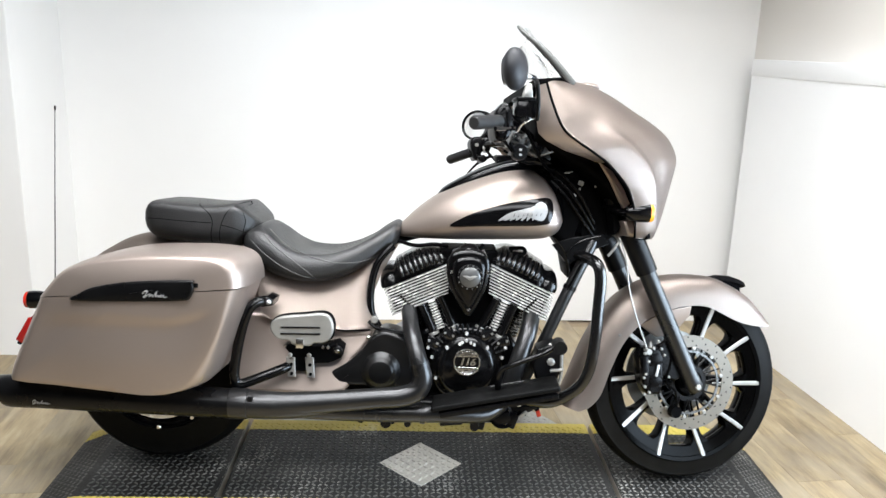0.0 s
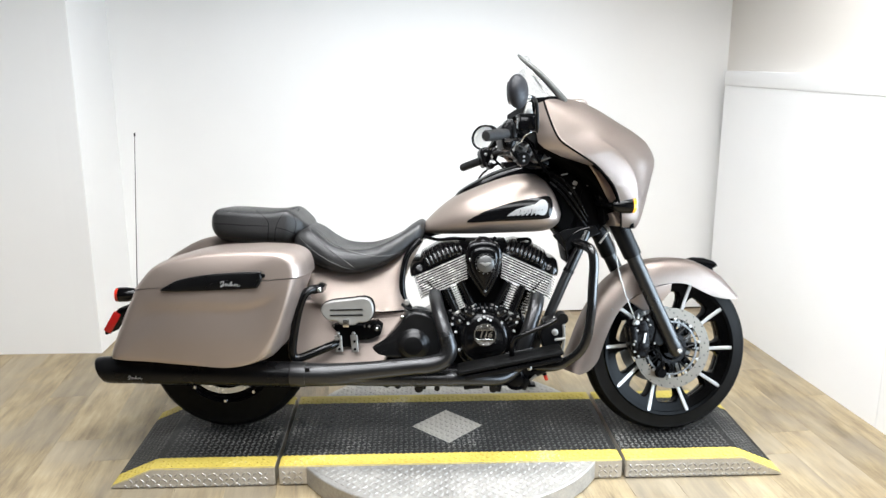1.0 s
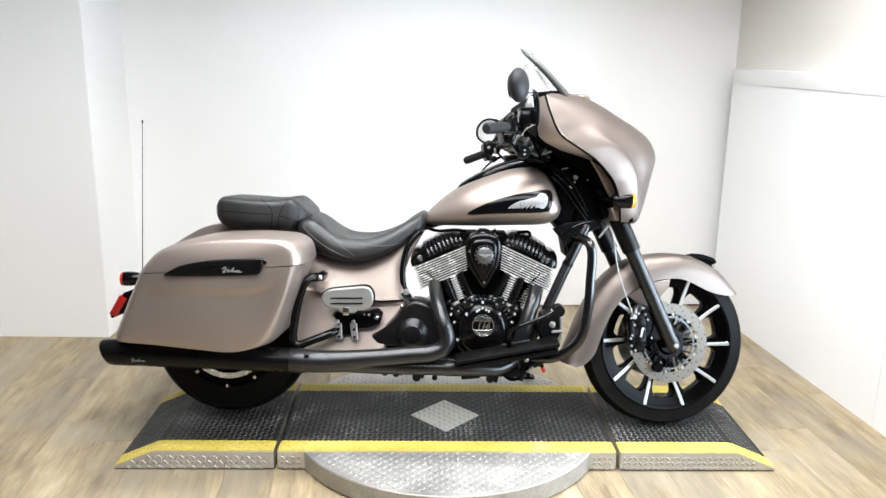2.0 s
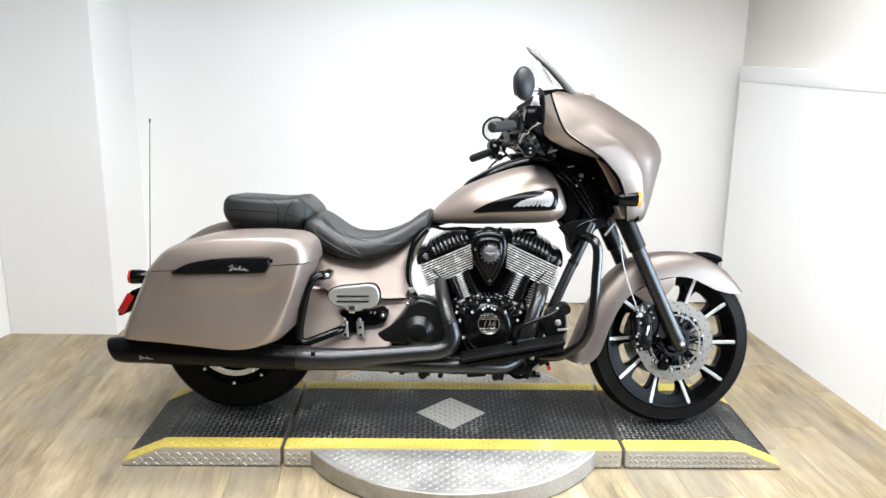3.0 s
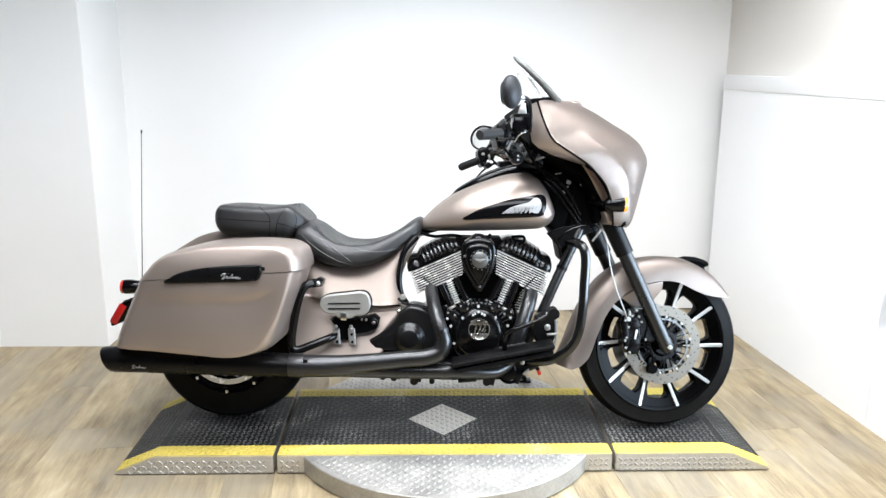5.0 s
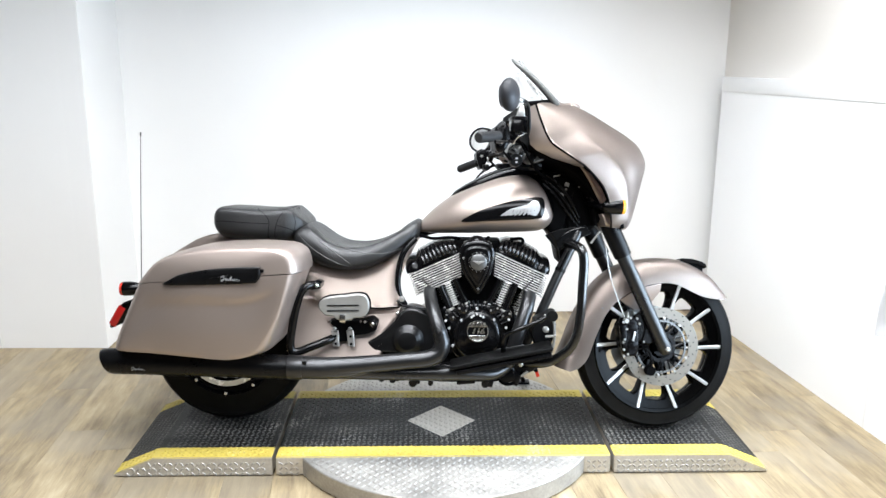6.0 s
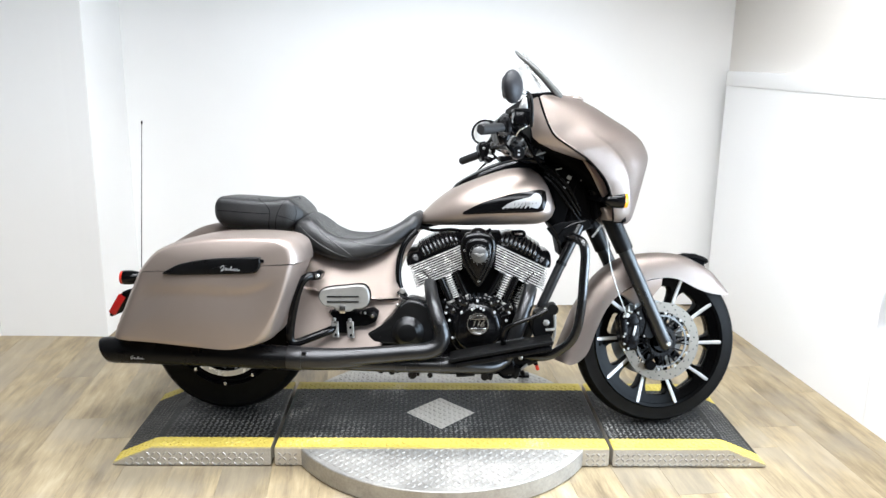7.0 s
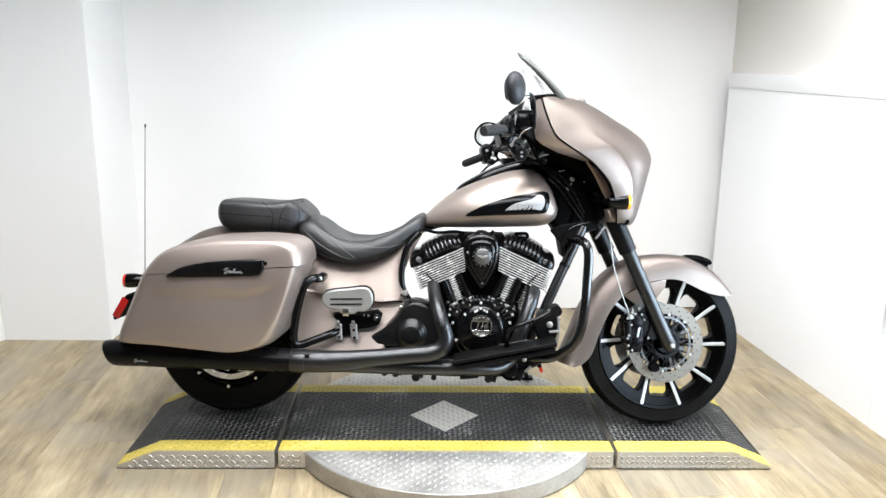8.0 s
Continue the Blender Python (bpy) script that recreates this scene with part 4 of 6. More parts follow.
# the near mirror shows its dark back, the far one its glass
TO = Matrix.Translation((0.977, -0.43, 1.198)) @ Matrix.Rotation(radians(-28), 4, "Z")
own = ball((0.004, 0, 0), (0.032, 0.058, 0.0545), seg=28)
own.transform(TO)
mir = front("mirror", own, MIRROR_BACK, label="black oval rear-view mirror")
own = ball((-0.027, 0.012, 0), (0.004, 0.036, 0.038), seg=24)
own.transform(TO)
front("mirror_glass", own, MIRROR, mir)
front("mirror_arm", tube([(1.004, -0.412, 1.188), (1.042, -0.385, 1.188), (1.063, -0.345, 1.182), (1.070, -0.335, 1.160), (1.073, -0.330, 1.115), (1.076, -0.310, 1.088)], [0.0075, 0.007, 0.0065, 0.0062, 0.006, 0.006], 12), SATIN, mir)
front("arm_collar", tube([(1.014, -0.405, 1.1885), (1.028, -0.396, 1.1885)], 0.0095, 14, smooth=False), PEGMETAL, mir)
TO = Matrix.Translation((1.060, 0.43, 1.160)) @ Matrix.Rotation(radians(34), 4, "Z")
own = ball((0.012, 0, 0), (0.020, 0.074, 0.0545), seg=28)
own.transform(TO)
mir = front("mirror", own, SATIN, label="black oval rear-view mirror showing its bright glass")
own = ball((-0.0055, 0, 0), (0.0045, 0.067, 0.0485), seg=24)
own.transform(TO)
front("mirror_glass", own, MIRROR, mir, "bright mirror glass")
own = tube([(-0.008, 0.069 * math.cos(2 * math.pi * k / 40), 0.0505 * math.sin(2 * math.pi * k / 40)) for k in range(41)], 0.0035, 8, smooth=False, caps=False)
own.transform(TO)
front("mirror_rim", own, SATIN, mir)
front("mirror_arm", tube([(1.075, 0.41, 1.12), (1.10, 0.36, 1.10), (1.095, 0.31, 1.08)], 0.0075, 10), GLOSS, mir)

# black head and frame cover between tank and fork
head = slab([(1.215, 0.985), (1.295, 0.990), (1.345, 0.93), (1.385, 0.85), (1.405, 0.780), (1.350, 0.735), (1.318, 0.742), (1.290, 0.70), (1.278, 0.645), (1.262, 0.72), (1.225, 0.772), (1.190, 0.80), (1.195, 0.93)], 0.10, -0.115, 0.025)
neck = part("neck_cover", head, DARK, bike, "satin black steering head cover", 60)
part("cover_edge", tube([(1.225, -0.117, 0.775), (1.255, -0.119, 0.738), (1.272, -0.119, 0.69), (1.278, -0.117, 0.645)], 0.004, 8), GLOSS, neck)
part("lower_cover", slab([(1.218, 0.752), (1.274, 0.776), (1.325, 0.784), (1.371, 0.790), (1.392, 0.760), (1.335, 0.735), (1.300, 0.715), (1.272, 0.690)], -0.113, -0.121, 0.003), SATIN, neck, "satin black lower head cover")
part("cover_edge", tube([(1.262, -0.121, 0.725), (1.285, -0.123, 0.752), (1.318, -0.123, 0.772), (1.365, -0.122, 0.784)], 0.0026, 8), GLOSS, neck)
for u, w, su, sw_, turn in ((1.297, 0.942, 0.016, 0.014, 20), (1.294, 0.925, 0.006, 0.008, 0), (1.258, 0.974, 0.024, 0.005, -12), (1.293, 0.984, 0.014, 0.006, 25), (1.278, 0.904, 0.014, 0.010, 35), (1.346, 0.935, 0.016, 0.006, -20)):
    part("bracket_tab", cuboid((su, 0.008, sw_), (u, -0.119, w), 0.002, Matrix.Rotation(radians(turn), 4, "Y")), PEGMETAL, neck)
for k in range(3):
    part("cable", tube([(1.205, -0.105 - 0.006 * k, 0.985 - 0.02 * k), (1.25, -0.122, 0.955 - 0.025 * k), (1.30, -0.124, 0.90 - 0.03 * k), (1.345, -0.118, 0.82 - 0.02 * k)], 0.0045, 8), SATIN, neck)

# fuel tank
TANK = [(0.740, 0.776, 0.758, 0.022), (0.752, 0.797, 0.753, 0.055), (0.80, 0.845, 0.750, 0.100), (0.85, 0.884, 0.750, 0.132), (0.90, 0.916, 0.751, 0.156), (0.95, 0.941, 0.752, 0.172), (1.00, 0.962, 0.754, 0.183), (1.05, 0.980, 0.756, 0.191), (1.10, 0.990, 0.758, 0.196), (1.15, 0.990, 0.760, 0.197), (1.20, 0.975, 0.766, 0.188), (1.235, 0.935, 0.785, 0.160), (1.250, 0.880, 0.815, 0.110)]
tank = part("fuel_tank", body(TANK, 2.0, 2.8, 0.34), PAINT, bike, "bronze teardrop fuel tank")
BADGE = [(0.906, 0.801), (0.942, 0.828), (0.991, 0.850), (1.074, 0.877), (1.156, 0.893), (1.190, 0.897), (1.206, 0.888), (1.210, 0.862), (1.205, 0.832), (1.185, 0.817), (1.10, 0.811), (1.00, 0.806)]


def on_tank(u, w, proud):
    """A point on the tank's near side, a little proud of it."""
    return Vector((u, -body_side(TANK, u, w, 2.0, 2.8, 0.34) - proud, w))


def skin(poly, proud, thick, grow=12):
    """A thin piece that follows the tank's side, filled with a fan of rings."""
    P = [Vector((a, b, 0)) for a, b in poly]
    P = spline(P, 4, True)
    c = sum(P, Vector()) / len(P)
    rings = []
    for k in range(grow):
        f = 1 - k / grow
        rings.append([on_tank(c.x + (p.x - c.x) * f, c.y + (p.y - c.y) * f, proud + thick) for p in P])
    rings.insert(0, [on_tank(p.x, p.y, proud - 0.004) for p in P])
    return loft(rings, True, True)


badge = part("tank_badge", skin(BADGE, 0.002, 0.003), GLOSS, tank, "gloss black tank badge")
for k in range(8):
    u, w = 1.048 + 0.0165 * k, 0.8255 + 0.0006 * k
    bu, bw = 1.108 + 0.0105 * k, 0.858 + 0.0034 * k
    d = Vector((u - bu, w - bw, 0))
    nrm = Vector((-d.y, d.x, 0)).normalized() * 0.0062
    mid_f = Vector((bu, bw, 0)) + d * 0.5
    quill = [(bu, bw), (mid_f.x + nrm.x, mid_f.y + nrm.y), (u, w), (mid_f.x - nrm.x, mid_f.y - nrm.y)]
    part("feather", skin(quill, 0.0050 + 0.0004 * k, 0.0012, 5), SILVER, badge, "silver feather-shaped emblem")
part("emblem_face", skin([(1.140, 0.842), (1.148, 0.868), (1.166, 0.884), (1.184, 0.880), (1.192, 0.862), (1.188, 0.844), (1.178, 0.830), (1.160, 0.832)], 0.0088, 0.0012, 6), SILVER, badge)
feather = bmesh.new()
for k in range(7):
    u = 1.092 + 0.013 * k
    h = (0.012, 0.006, 0.007, 0.010, 0.006, 0.006, 0.007)[k]
    tube([on_tank(u, 0.838 + 0.0012 * k, 0.0112), on_tank(u + 0.003, 0.838 + 0.0012 * k + h, 0.0112)], 0.0007, 5, bm=feather, smooth=False)
part("print_marks", feather, SATIN, badge)
dash_rows = [(0.860, 0.890, 0.86, 0.014), (0.880, 0.914, 0.87, 0.044), (0.93, 0.945, 0.89, 0.064), (0.99, 0.976, 0.92, 0.076), (1.05, 0.999, 0.945, 0.084), (1.10, 1.011, 0.95, 0.086), (1.16, 1.013, 0.95, 0.084), (1.21, 1.000, 0.93, 0.078)]
part("tank_console", body(dash_rows, 3.2, 2.5, 0.4), GLOSS, tank, "gloss black tank top console")
part("fuel_cap", tube([(1.07, 0, 1.00), (1.07, 0, 1.016), (1.07, 0, 1.020)], [0.036, 0.036, 0.030], 28, smooth=False), GLOSS, tank)

def tank_cowl():
    """The gloss black cowl over the tank's front end, its edge sweeping down and forward."""
    edge = [(1.120, 0.986), (1.150, 0.973), (1.185, 0.948), (1.212, 0.908), (1.230, 0.865), (1.2455, 0.822)]
    rows = []
    for k in range(19):
        u = 1.122 + (1.2485 - 1.122) * k / 18
        top, low = lerp_table(TANK, u)[0], lerp_table(edge, u)[0]
        half = []
        for q in range(9):
            w = low + (top - low) * math.sin(math.pi / 2 * q / 8)
            half.append((body_side(TANK, u, min(w, top - 1e-4), 2.0, 2.8, 0.34), w))
        rows.append([(u + 0.003, -l - 0.004, w + 0.003) for l, w in half] + [(u + 0.003, l + 0.004, w + 0.003) for l, w in half[::-1]])
    bm = loft(rows, False, False)
    bmesh.ops.solidify(bm, geom=bm.faces[:], thickness=0.003)
    return bm


part("front_cowl", tank_cowl(), GLOSS, tank, "gloss black cowl over the tank front", 60)

# seats
SEAT = [(0.268, 0.748, 0.715, 0.10), (0.285, 0.773, 0.692, 0.150), (0.31, 0.786, 0.664, 0.166), (0.335, 0.788, 0.640, 0.174), (0.365, 0.774, 0.626, 0.181), (0.40, 0.748, 0.616, 0.188), (0.44, 0.728, 0.609, 0.192), (0.48, 0.721, 0.607, 0.194), (0.54, 0.722, 0.612, 0.189), (0.60, 0.739, 0.632, 0.176), (0.65, 0.763, 0.660, 0.158), (0.70, 0.790, 0.696, 0.138), (0.735, 0.803, 0.728, 0.118), (0.752, 0.794, 0.765, 0.08)]
bm = body(SEAT, 3.0, 2.6, 0.35, 88, 5)
for v in bm.verts:
    # the pan is a bowl with a crisp rim, which the seam follows
    top, low, hw = lerp_table(SEAT, v.co.x)
    deep = lerp_table([(0.31, 0.0), (0.37, 0.012), (0.44, 0.026), (0.56, 0.028), (0.64, 0.020), (0.70, 0.006), (0.735, 0.0)], v.co.x)[0]
    side = abs(v.co.y) / (hw * 0.84)
    if v.co.z > low + 0.6 * (top - low) and side < 1:
        v.co.z -= deep * (1 - side ** 4)
seat = part("seat", bm, LEATHER, bike, "black stitched leather rider seat")


def seam_on(rows, pts, arg, proud=0.0004, r=0.0015):
    P = spline([(a, b, 0) for a, b in pts], 6)
    return tube([(p.x, -body_side(rows, p.x, p.y, *arg) - proud, p.y) for p in P], r, 6, smooth=False)


A = (3.0, 2.6, 0.35)
part("piping", seam_on(SEAT, [(0.292, 0.752), (0.344, 0.705), (0.399, 0.669), (0.455, 0.643), (0.507, 0.630)], A), PIPING, seat)
part("piping", seam_on(SEAT, [(0.330, 0.776), (0.371, 0.731), (0.427, 0.692), (0.482, 0.654), (0.510, 0.630)], A), PIPING, seat)
part("piping", seam_on(SEAT, [(0.357, 0.768), (0.409, 0.728), (0.465, 0.703), (0.521, 0.688), (0.577, 0.680), (0.639, 0.684), (0.690, 0.702)], A), PIPING, seat)
PILLION = [(-0.032, 0.798, 0.786, 0.09), (-0.028, 0.812, 0.768, 0.124), (-0.018, 0.832, 0.744, 0.146), (-0.006, 0.845, 0.730, 0.155), (0.010, 0.8465, 0.722, 0.160), (0.05, 0.8455, 0.716, 0.165), (0.10, 0.843, 0.712, 0.169), (0.15, 0.840, 0.710, 0.171), (0.20, 0.841, 0.709, 0.168), (0.240, 0.847, 0.706, 0.163), (0.258, 0.845, 0.712, 0.158), (0.285, 0.825, 0.732, 0.144), (0.308, 0.803, 0.755, 0.124), (0.320, 0.788, 0.770, 0.09)]
pad = part("passenger_pad", body(PILLION, 6.5, 3.0, 0.56, 64, 5), LEATHER, bike, "black leather passenger pad", 50)
B_ = (6.5, 3.0, 0.56)
for pts in (((-0.020, 0.793), (0.03, 0.793), (0.081, 0.790), (0.13, 0.788), (0.190, 0.786)), ((0.192, 0.786), (0.186, 0.807), (0.166, 0.827), (0.138, 0.840)), ((0.182, 0.724), (0.187, 0.755), (0.192, 0.786)), ((0.207, 0.724), (0.212, 0.755), (0.218, 0.786), (0.235, 0.821), (0.262, 0.846)), ((0.218, 0.780), (0.240, 0.775), (0.256, 0.770), (0.284, 0.757)), ((0.266, 0.846), (0.279, 0.815), (0.285, 0.790), (0.276, 0.752))):
    part("seam", seam_on(PILLION, pts, B_, 0.0000, 0.0012), DARK, pad)

# side panels: curved skins on the frame
def sheared(bm, l0, w0, slope):
    """Tilts a flat panel so that its foot stands further out than its top."""
    for v in bm.verts:
        v.co.y += slope * (v.co.z - w0)
    return bm


top_w = [(0.32, 0.655), (0.37, 0.640), (0.507, 0.640), (0.643, 0.685), (0.75, 0.738)]
low_w = [(0.32, 0.535), (0.372, 0.507), (0.45, 0.492), (0.60, 0.483), (0.70, 0.488)]
ends = [(0.0, 0.322, 0.750), (0.12, 0.322, 0.728), (0.3, 0.324, 0.700), (0.5, 0.328, 0.682), (0.75, 0.334, 0.677), (1.0, 0.345, 0.690)]
rows_p = []
for j in range(15):
    t = j / 14
    u0, u1 = lerp_table(ends, t)
    row = []
    for i in range(31):
        u = u0 + (u1 - u0) * i / 30
        w = lerp_table(top_w, u)[0] * (1 - t) + lerp_table(low_w, u)[0] * t
        edge_in = 0.030 * max(0.0, (i - 24) / 6) ** 2 + 0.016 * max(0.0, (4 - i) / 4) ** 2
        row.append((u, -(0.100 + 0.106 * t ** 0.95 + 0.004 * math.sin(t * math.pi)) + edge_in, w))
    rows_p.append(row)
bm = loft(rows_p, False, False)
bmesh.ops.solidify(bm, geom=bm.faces[:], thickness=0.012)
part("side_panel", bm, PAINT, bike, "bronze upper side panel", 60)
LOWER_PANEL = spline([(0.262, 0.505, 0), (0.378, 0.512, 0), (0.45, 0.490, 0), (0.583, 0.479, 0), (0.682, 0.480, 0), (0.662, 0.43, 0), (0.618, 0.375, 0), (0.605, 0.300, 0), (0.42, 0.290, 0), (0.28, 0.30, 0), (0.262, 0.40, 0)], 4, True)
part("side_panel", sheared(slab([(p.x, p.y) for p in LOWER_PANEL], -0.03, -0.192, 0.012, 5, 0.004), 0, 0.42, 0.36), PAINT, bike, "bronze lower side panel", 50)
part("swing_arm", slab([(0.0, 0.34), (0.20, 0.36), (0.45, 0.36), (0.60, 0.30), (0.60, 0.22), (0.35, 0.24), (0.0, 0.27)], -0.115, -0.15, 0.01), DARK, bike, "black swing arm")
part("lower_shield", slab([(0.40, 0.25), (0.40, 0.33), (0.72, 0.35), (0.86, 0.33), (0.86, 0.24)], 0.05, -0.17, 0.01), DARK, bike)
part("panel_seam", tube([(0.46, -0.206, 0.491), (0.585, -0.212, 0.482), (0.62, -0.211, 0.482), (0.68, -0.206, 0.486)], 0.0028, 6), DARK, bike)
part("frame_rail", tube([(0.735, -0.135, 0.735), (0.69, -0.15, 0.68), (0.672, -0.155, 0.60), (0.676, -0.155, 0.53), (0.70, -0.155, 0.485)], 0.011, 10), GLOSS, bike, "black frame tube")

# saddlebags
FULL_TOP = [(-0.207, 0.590), (-0.178, 0.627), (-0.149, 0.659), (-0.114, 0.681), (-0.051, 0.705), (0.043, 0.724), (0.136, 0.730), (0.205, 0.732), (0.277, 0.729), (0.318, 0.722), (0.349, 0.702), (0.362, 0.668), (0.364, 0.638)]
OUT_TOP = [(-0.163, 0.600), (-0.140, 0.630), (-0.118, 0.655), (-0.092, 0.673), (-0.04, 0.690), (0.03, 0.701), (0.10, 0.707), (0.165, 0.710), (0.235, 0.711), (0.275, 0.707), (0.303, 0.693), (0.316, 0.668), (0.320, 0.636)]
FULL_BOT = [(0.358, 0.634), (0.336, 0.572), (0.314, 0.51), (0.291, 0.44), (0.258, 0.372), (0.21, 0.348), (0.13, 0.335), (0.011, 0.338), (-0.142, 0.350), (-0.265, 0.354), (-0.290, 0.378), (-0.248, 0.49), (-0.207, 0.586)]
OUT_BOT = [(0.318, 0.632), (0.308, 0.575), (0.292, 0.517), (0.256, 0.440), (0.211, 0.376), (0.165, 0.347), (0.103, 0.338), (0.011, 0.345), (-0.142, 0.358), (-0.232, 0.366), (-0.248, 0.385), (-0.203, 0.497), (-0.163, 0.597)]


def bag_half(full, out, side, grow=0.0):
    F, G = spline([(a, b, 0) for a, b in full], 4), spline([(a, b, 0) for a, b in out], 4)
    rings = []
    for l, t in [(0.235, -0.02), (0.26, 0.0)] + [(0.365 + 0.097 * math.sqrt(1 - (1 - t) ** 2), t) for t in (0.0, 0.012, 0.05, 0.11, 0.19, 0.29, 0.41, 0.54, 0.68, 0.84, 1.0)]:
        ring = [a.lerp(b, t) for a, b in zip(F, G)]
        c = sum(ring, Vector()) / len(ring)
        ring = [c + (p - c) * (1 + grow) for p in ring]
        rings.append([(p.x, side * l, p.y) for p in ring])
    # the bulged outer face, with a soft step below the trim bar
    last, mid_p = ring, Vector((0.078, 0.618, 0))
    for k in range(1, 16):
        f = 1 - k / 16
        face = []
        for p in last:
            q = mid_p + (p - mid_p) * f
            wc = 0.541 + 2.2 * max(0.0, q.x - 0.14) ** 2
            s = min(1.0, max(0.0, (wc + 0.006 - q.y) / 0.016))
            s = s * s * (3 - 2 * s) * max(0.0, 1 - max(0.0, wc - q.y) / 0.11) * min(1.0, (1 - f) * 6) * min(1.0, max(0.0, (0.30 - q.x) / 0.08))
            face.append((q.x, side * (0.462 + 0.013 * (1 - f ** 2.2) - 0.0095 * s), q.y))
        rings.append(face)
    return loft(rings)


def flourish(u0, w0, l, length, high, r):
    """A slanted wavy printed mark."""
    side = 1 if l > 0 else -1
    pts = [(0.00, 0.55), (0.06, 0.95), (0.16, 1.0), (0.12, 0.3), (0.05, 0.0), (0.14, 0.05), (0.24, 0.5), (0.30, 0.55), (0.29, 0.05), (0.37, 0.5), (0.42, 0.1), (0.48, 0.45), (0.55, 1.0), (0.53, 0.1), (0.62, 0.4), (0.66, 0.1), (0.74, 0.5), (0.76, 0.05), (0.85, 0.5), (0.88, 0.05), (1.0, 0.25)]
    return tube([(u0 + length * a + 0.25 * high * b, l, w0 + high * b) for a, b in pts], r, 5, 3)


def saddlebag(side):
    b = part("saddlebag", bag_half(FULL_BOT, OUT_BOT, side), PAINT, bike, "bronze hard saddlebag with black trim bar", 45)
    part("lid", bag_half(FULL_TOP, OUT_TOP, side, 0.006), PAINT, b, sharp=45)
    bar = spline([(-0.088, 0.594, 0), (-0.070, 0.613, 0), (-0.025, 0.633, 0), (0.080, 0.651, 0), (0.223, 0.659, 0), (0.234, 0.650, 0), (0.236, 0.636, 0), (0.226, 0.612, 0), (0.200, 0.603, 0), (0.05, 0.596, 0)], 4, True)
    bar = part("trim_bar", slab([(p.x, p.y) for p in bar], side * 0.462, side * 0.484, 0.006, 3, 0.002), SATIN, b, "black trim bar")
    part("printed_mark", flourish(0.102, 0.611, side * 0.4862, 0.066, 0.017, 0.0013), SILVER, bar, "small silver printed mark")
    part("hinge_tab", cuboid((0.016, 0.01, 0.012), (0.238, side * 0.470, 0.645), 0.003), GLOSS, b)
    return b


saddlebag(-1)
saddlebag(1)

# saddlebag guard
guard = part("saddlebag_guard", tube([(0.385, -0.22, 0.566), (0.372, -0.275, 0.574), (0.350, -0.298, 0.567), (0.333, -0.306, 0.541), (0.315, -0.308, 0.475), (0.301, -0.308, 0.390), (0.301, -0.306, 0.346), (0.318, -0.300, 0.333), (0.371, -0.285, 0.350), (0.425, -0.26, 0.369), (0.46, -0.22, 0.380)], 0.0150, 14), GLOSS, bike, "gloss black tubular saddlebag guard")
part("mount_plate", slab([(0.362, 0.578), (0.384, 0.588), (0.404, 0.580), (0.400, 0.562), (0.370, 0.556)], -0.20, -0.286, 0.006), GLOSS, guard)
bolt((0.391, -0.286, 0.573), 0.007, guard)

# tail: signals, reflector and aerial
for side in (-1, 1):
    lamp = part("turn_signal", tube([(-0.262, side * 0.225, 0.545), (-0.285, side * 0.225, 0.545), (-0.31, side * 0.225, 0.544), (-0.334, side * 0.225, 0.543)], [0.014, 0.022, 0.0265, 0.0265], 24, smooth=False), GLOSS, bike, "black rear turn signal")
    part("red_lens", tube([(-0.334, side * 0.225, 0.543), (-0.344, side * 0.225, 0.543), (-0.348, side * 0.225, 0.543)], [0.026, 0.0245, 0.014], 24, smooth=False), RED, lamp, "red-orange lens")
    part("stalk", tube([(-0.275, side * 0.22, 0.548), (-0.26, side * 0.15, 0.55), (-0.24, side * 0.10, 0.55)], 0.011, 10), GLOSS, lamp)
refl = part("rear_reflector", cuboid((0.012, 0.11, 0.112), (-0.425, -0.03, 0.418), 0.004, Matrix.Rotation(radians(30), 4, "Y")), DARK, bike, "black framed red rear reflector")
part("red_lens", cuboid((0.014, 0.094, 0.094), (-0.431, -0.032, 0.416), 0.004, Matrix.Rotation(radians(30), 4, "Y")), REFLECTOR, refl, "red lens")
part("red_lens", cuboid((0.030, 0.006, 0.085), (-0.424, -0.088, 0.416), 0.003, Matrix.Rotation(radians(30), 4, "Y")), REFLECTOR, refl, "red lens")
aerial = part("antenna", tube([(-0.313, -0.12, 0.545), (-0.308, -0.12, 0.845), (-0.303, -0.12, 1.116)], [0.0019, 0.0015, 0.0012], 6, smooth=False), DARK, bike, "thin black whip antenna")
part("antenna_tip", tube([(-0.303, -0.12, 1.108), (-0.3028, -0.12, 1.121)], 0.003, 8, smooth=False), DARK, aerial)

# exhaust
EX = part("exhaust", tube([(-0.30, -0.350, 0.302), (-0.28, -0.350, 0.302), (-0.10, -0.350, 0.298), (0.15, -0.348, 0.292), (0.30, -0.345, 0.288)], [0.036, 0.0462, 0.0455, 0.0440, 0.0415], 28, 4), SATIN, bike, "black two-into-one exhaust")
part("mid_pipe", tube([(0.29, -0.345, 0.288), (0.40, -0.341, 0.2862), (0.48, -0.336, 0.285), (0.56, -0.330, 0.286), (0.64, -0.326, 0.287)], [0.0412, 0.040, 0.037, 0.027, 0.012], 28, 4), PIPE, EX, "dark satin metal joining pipe")


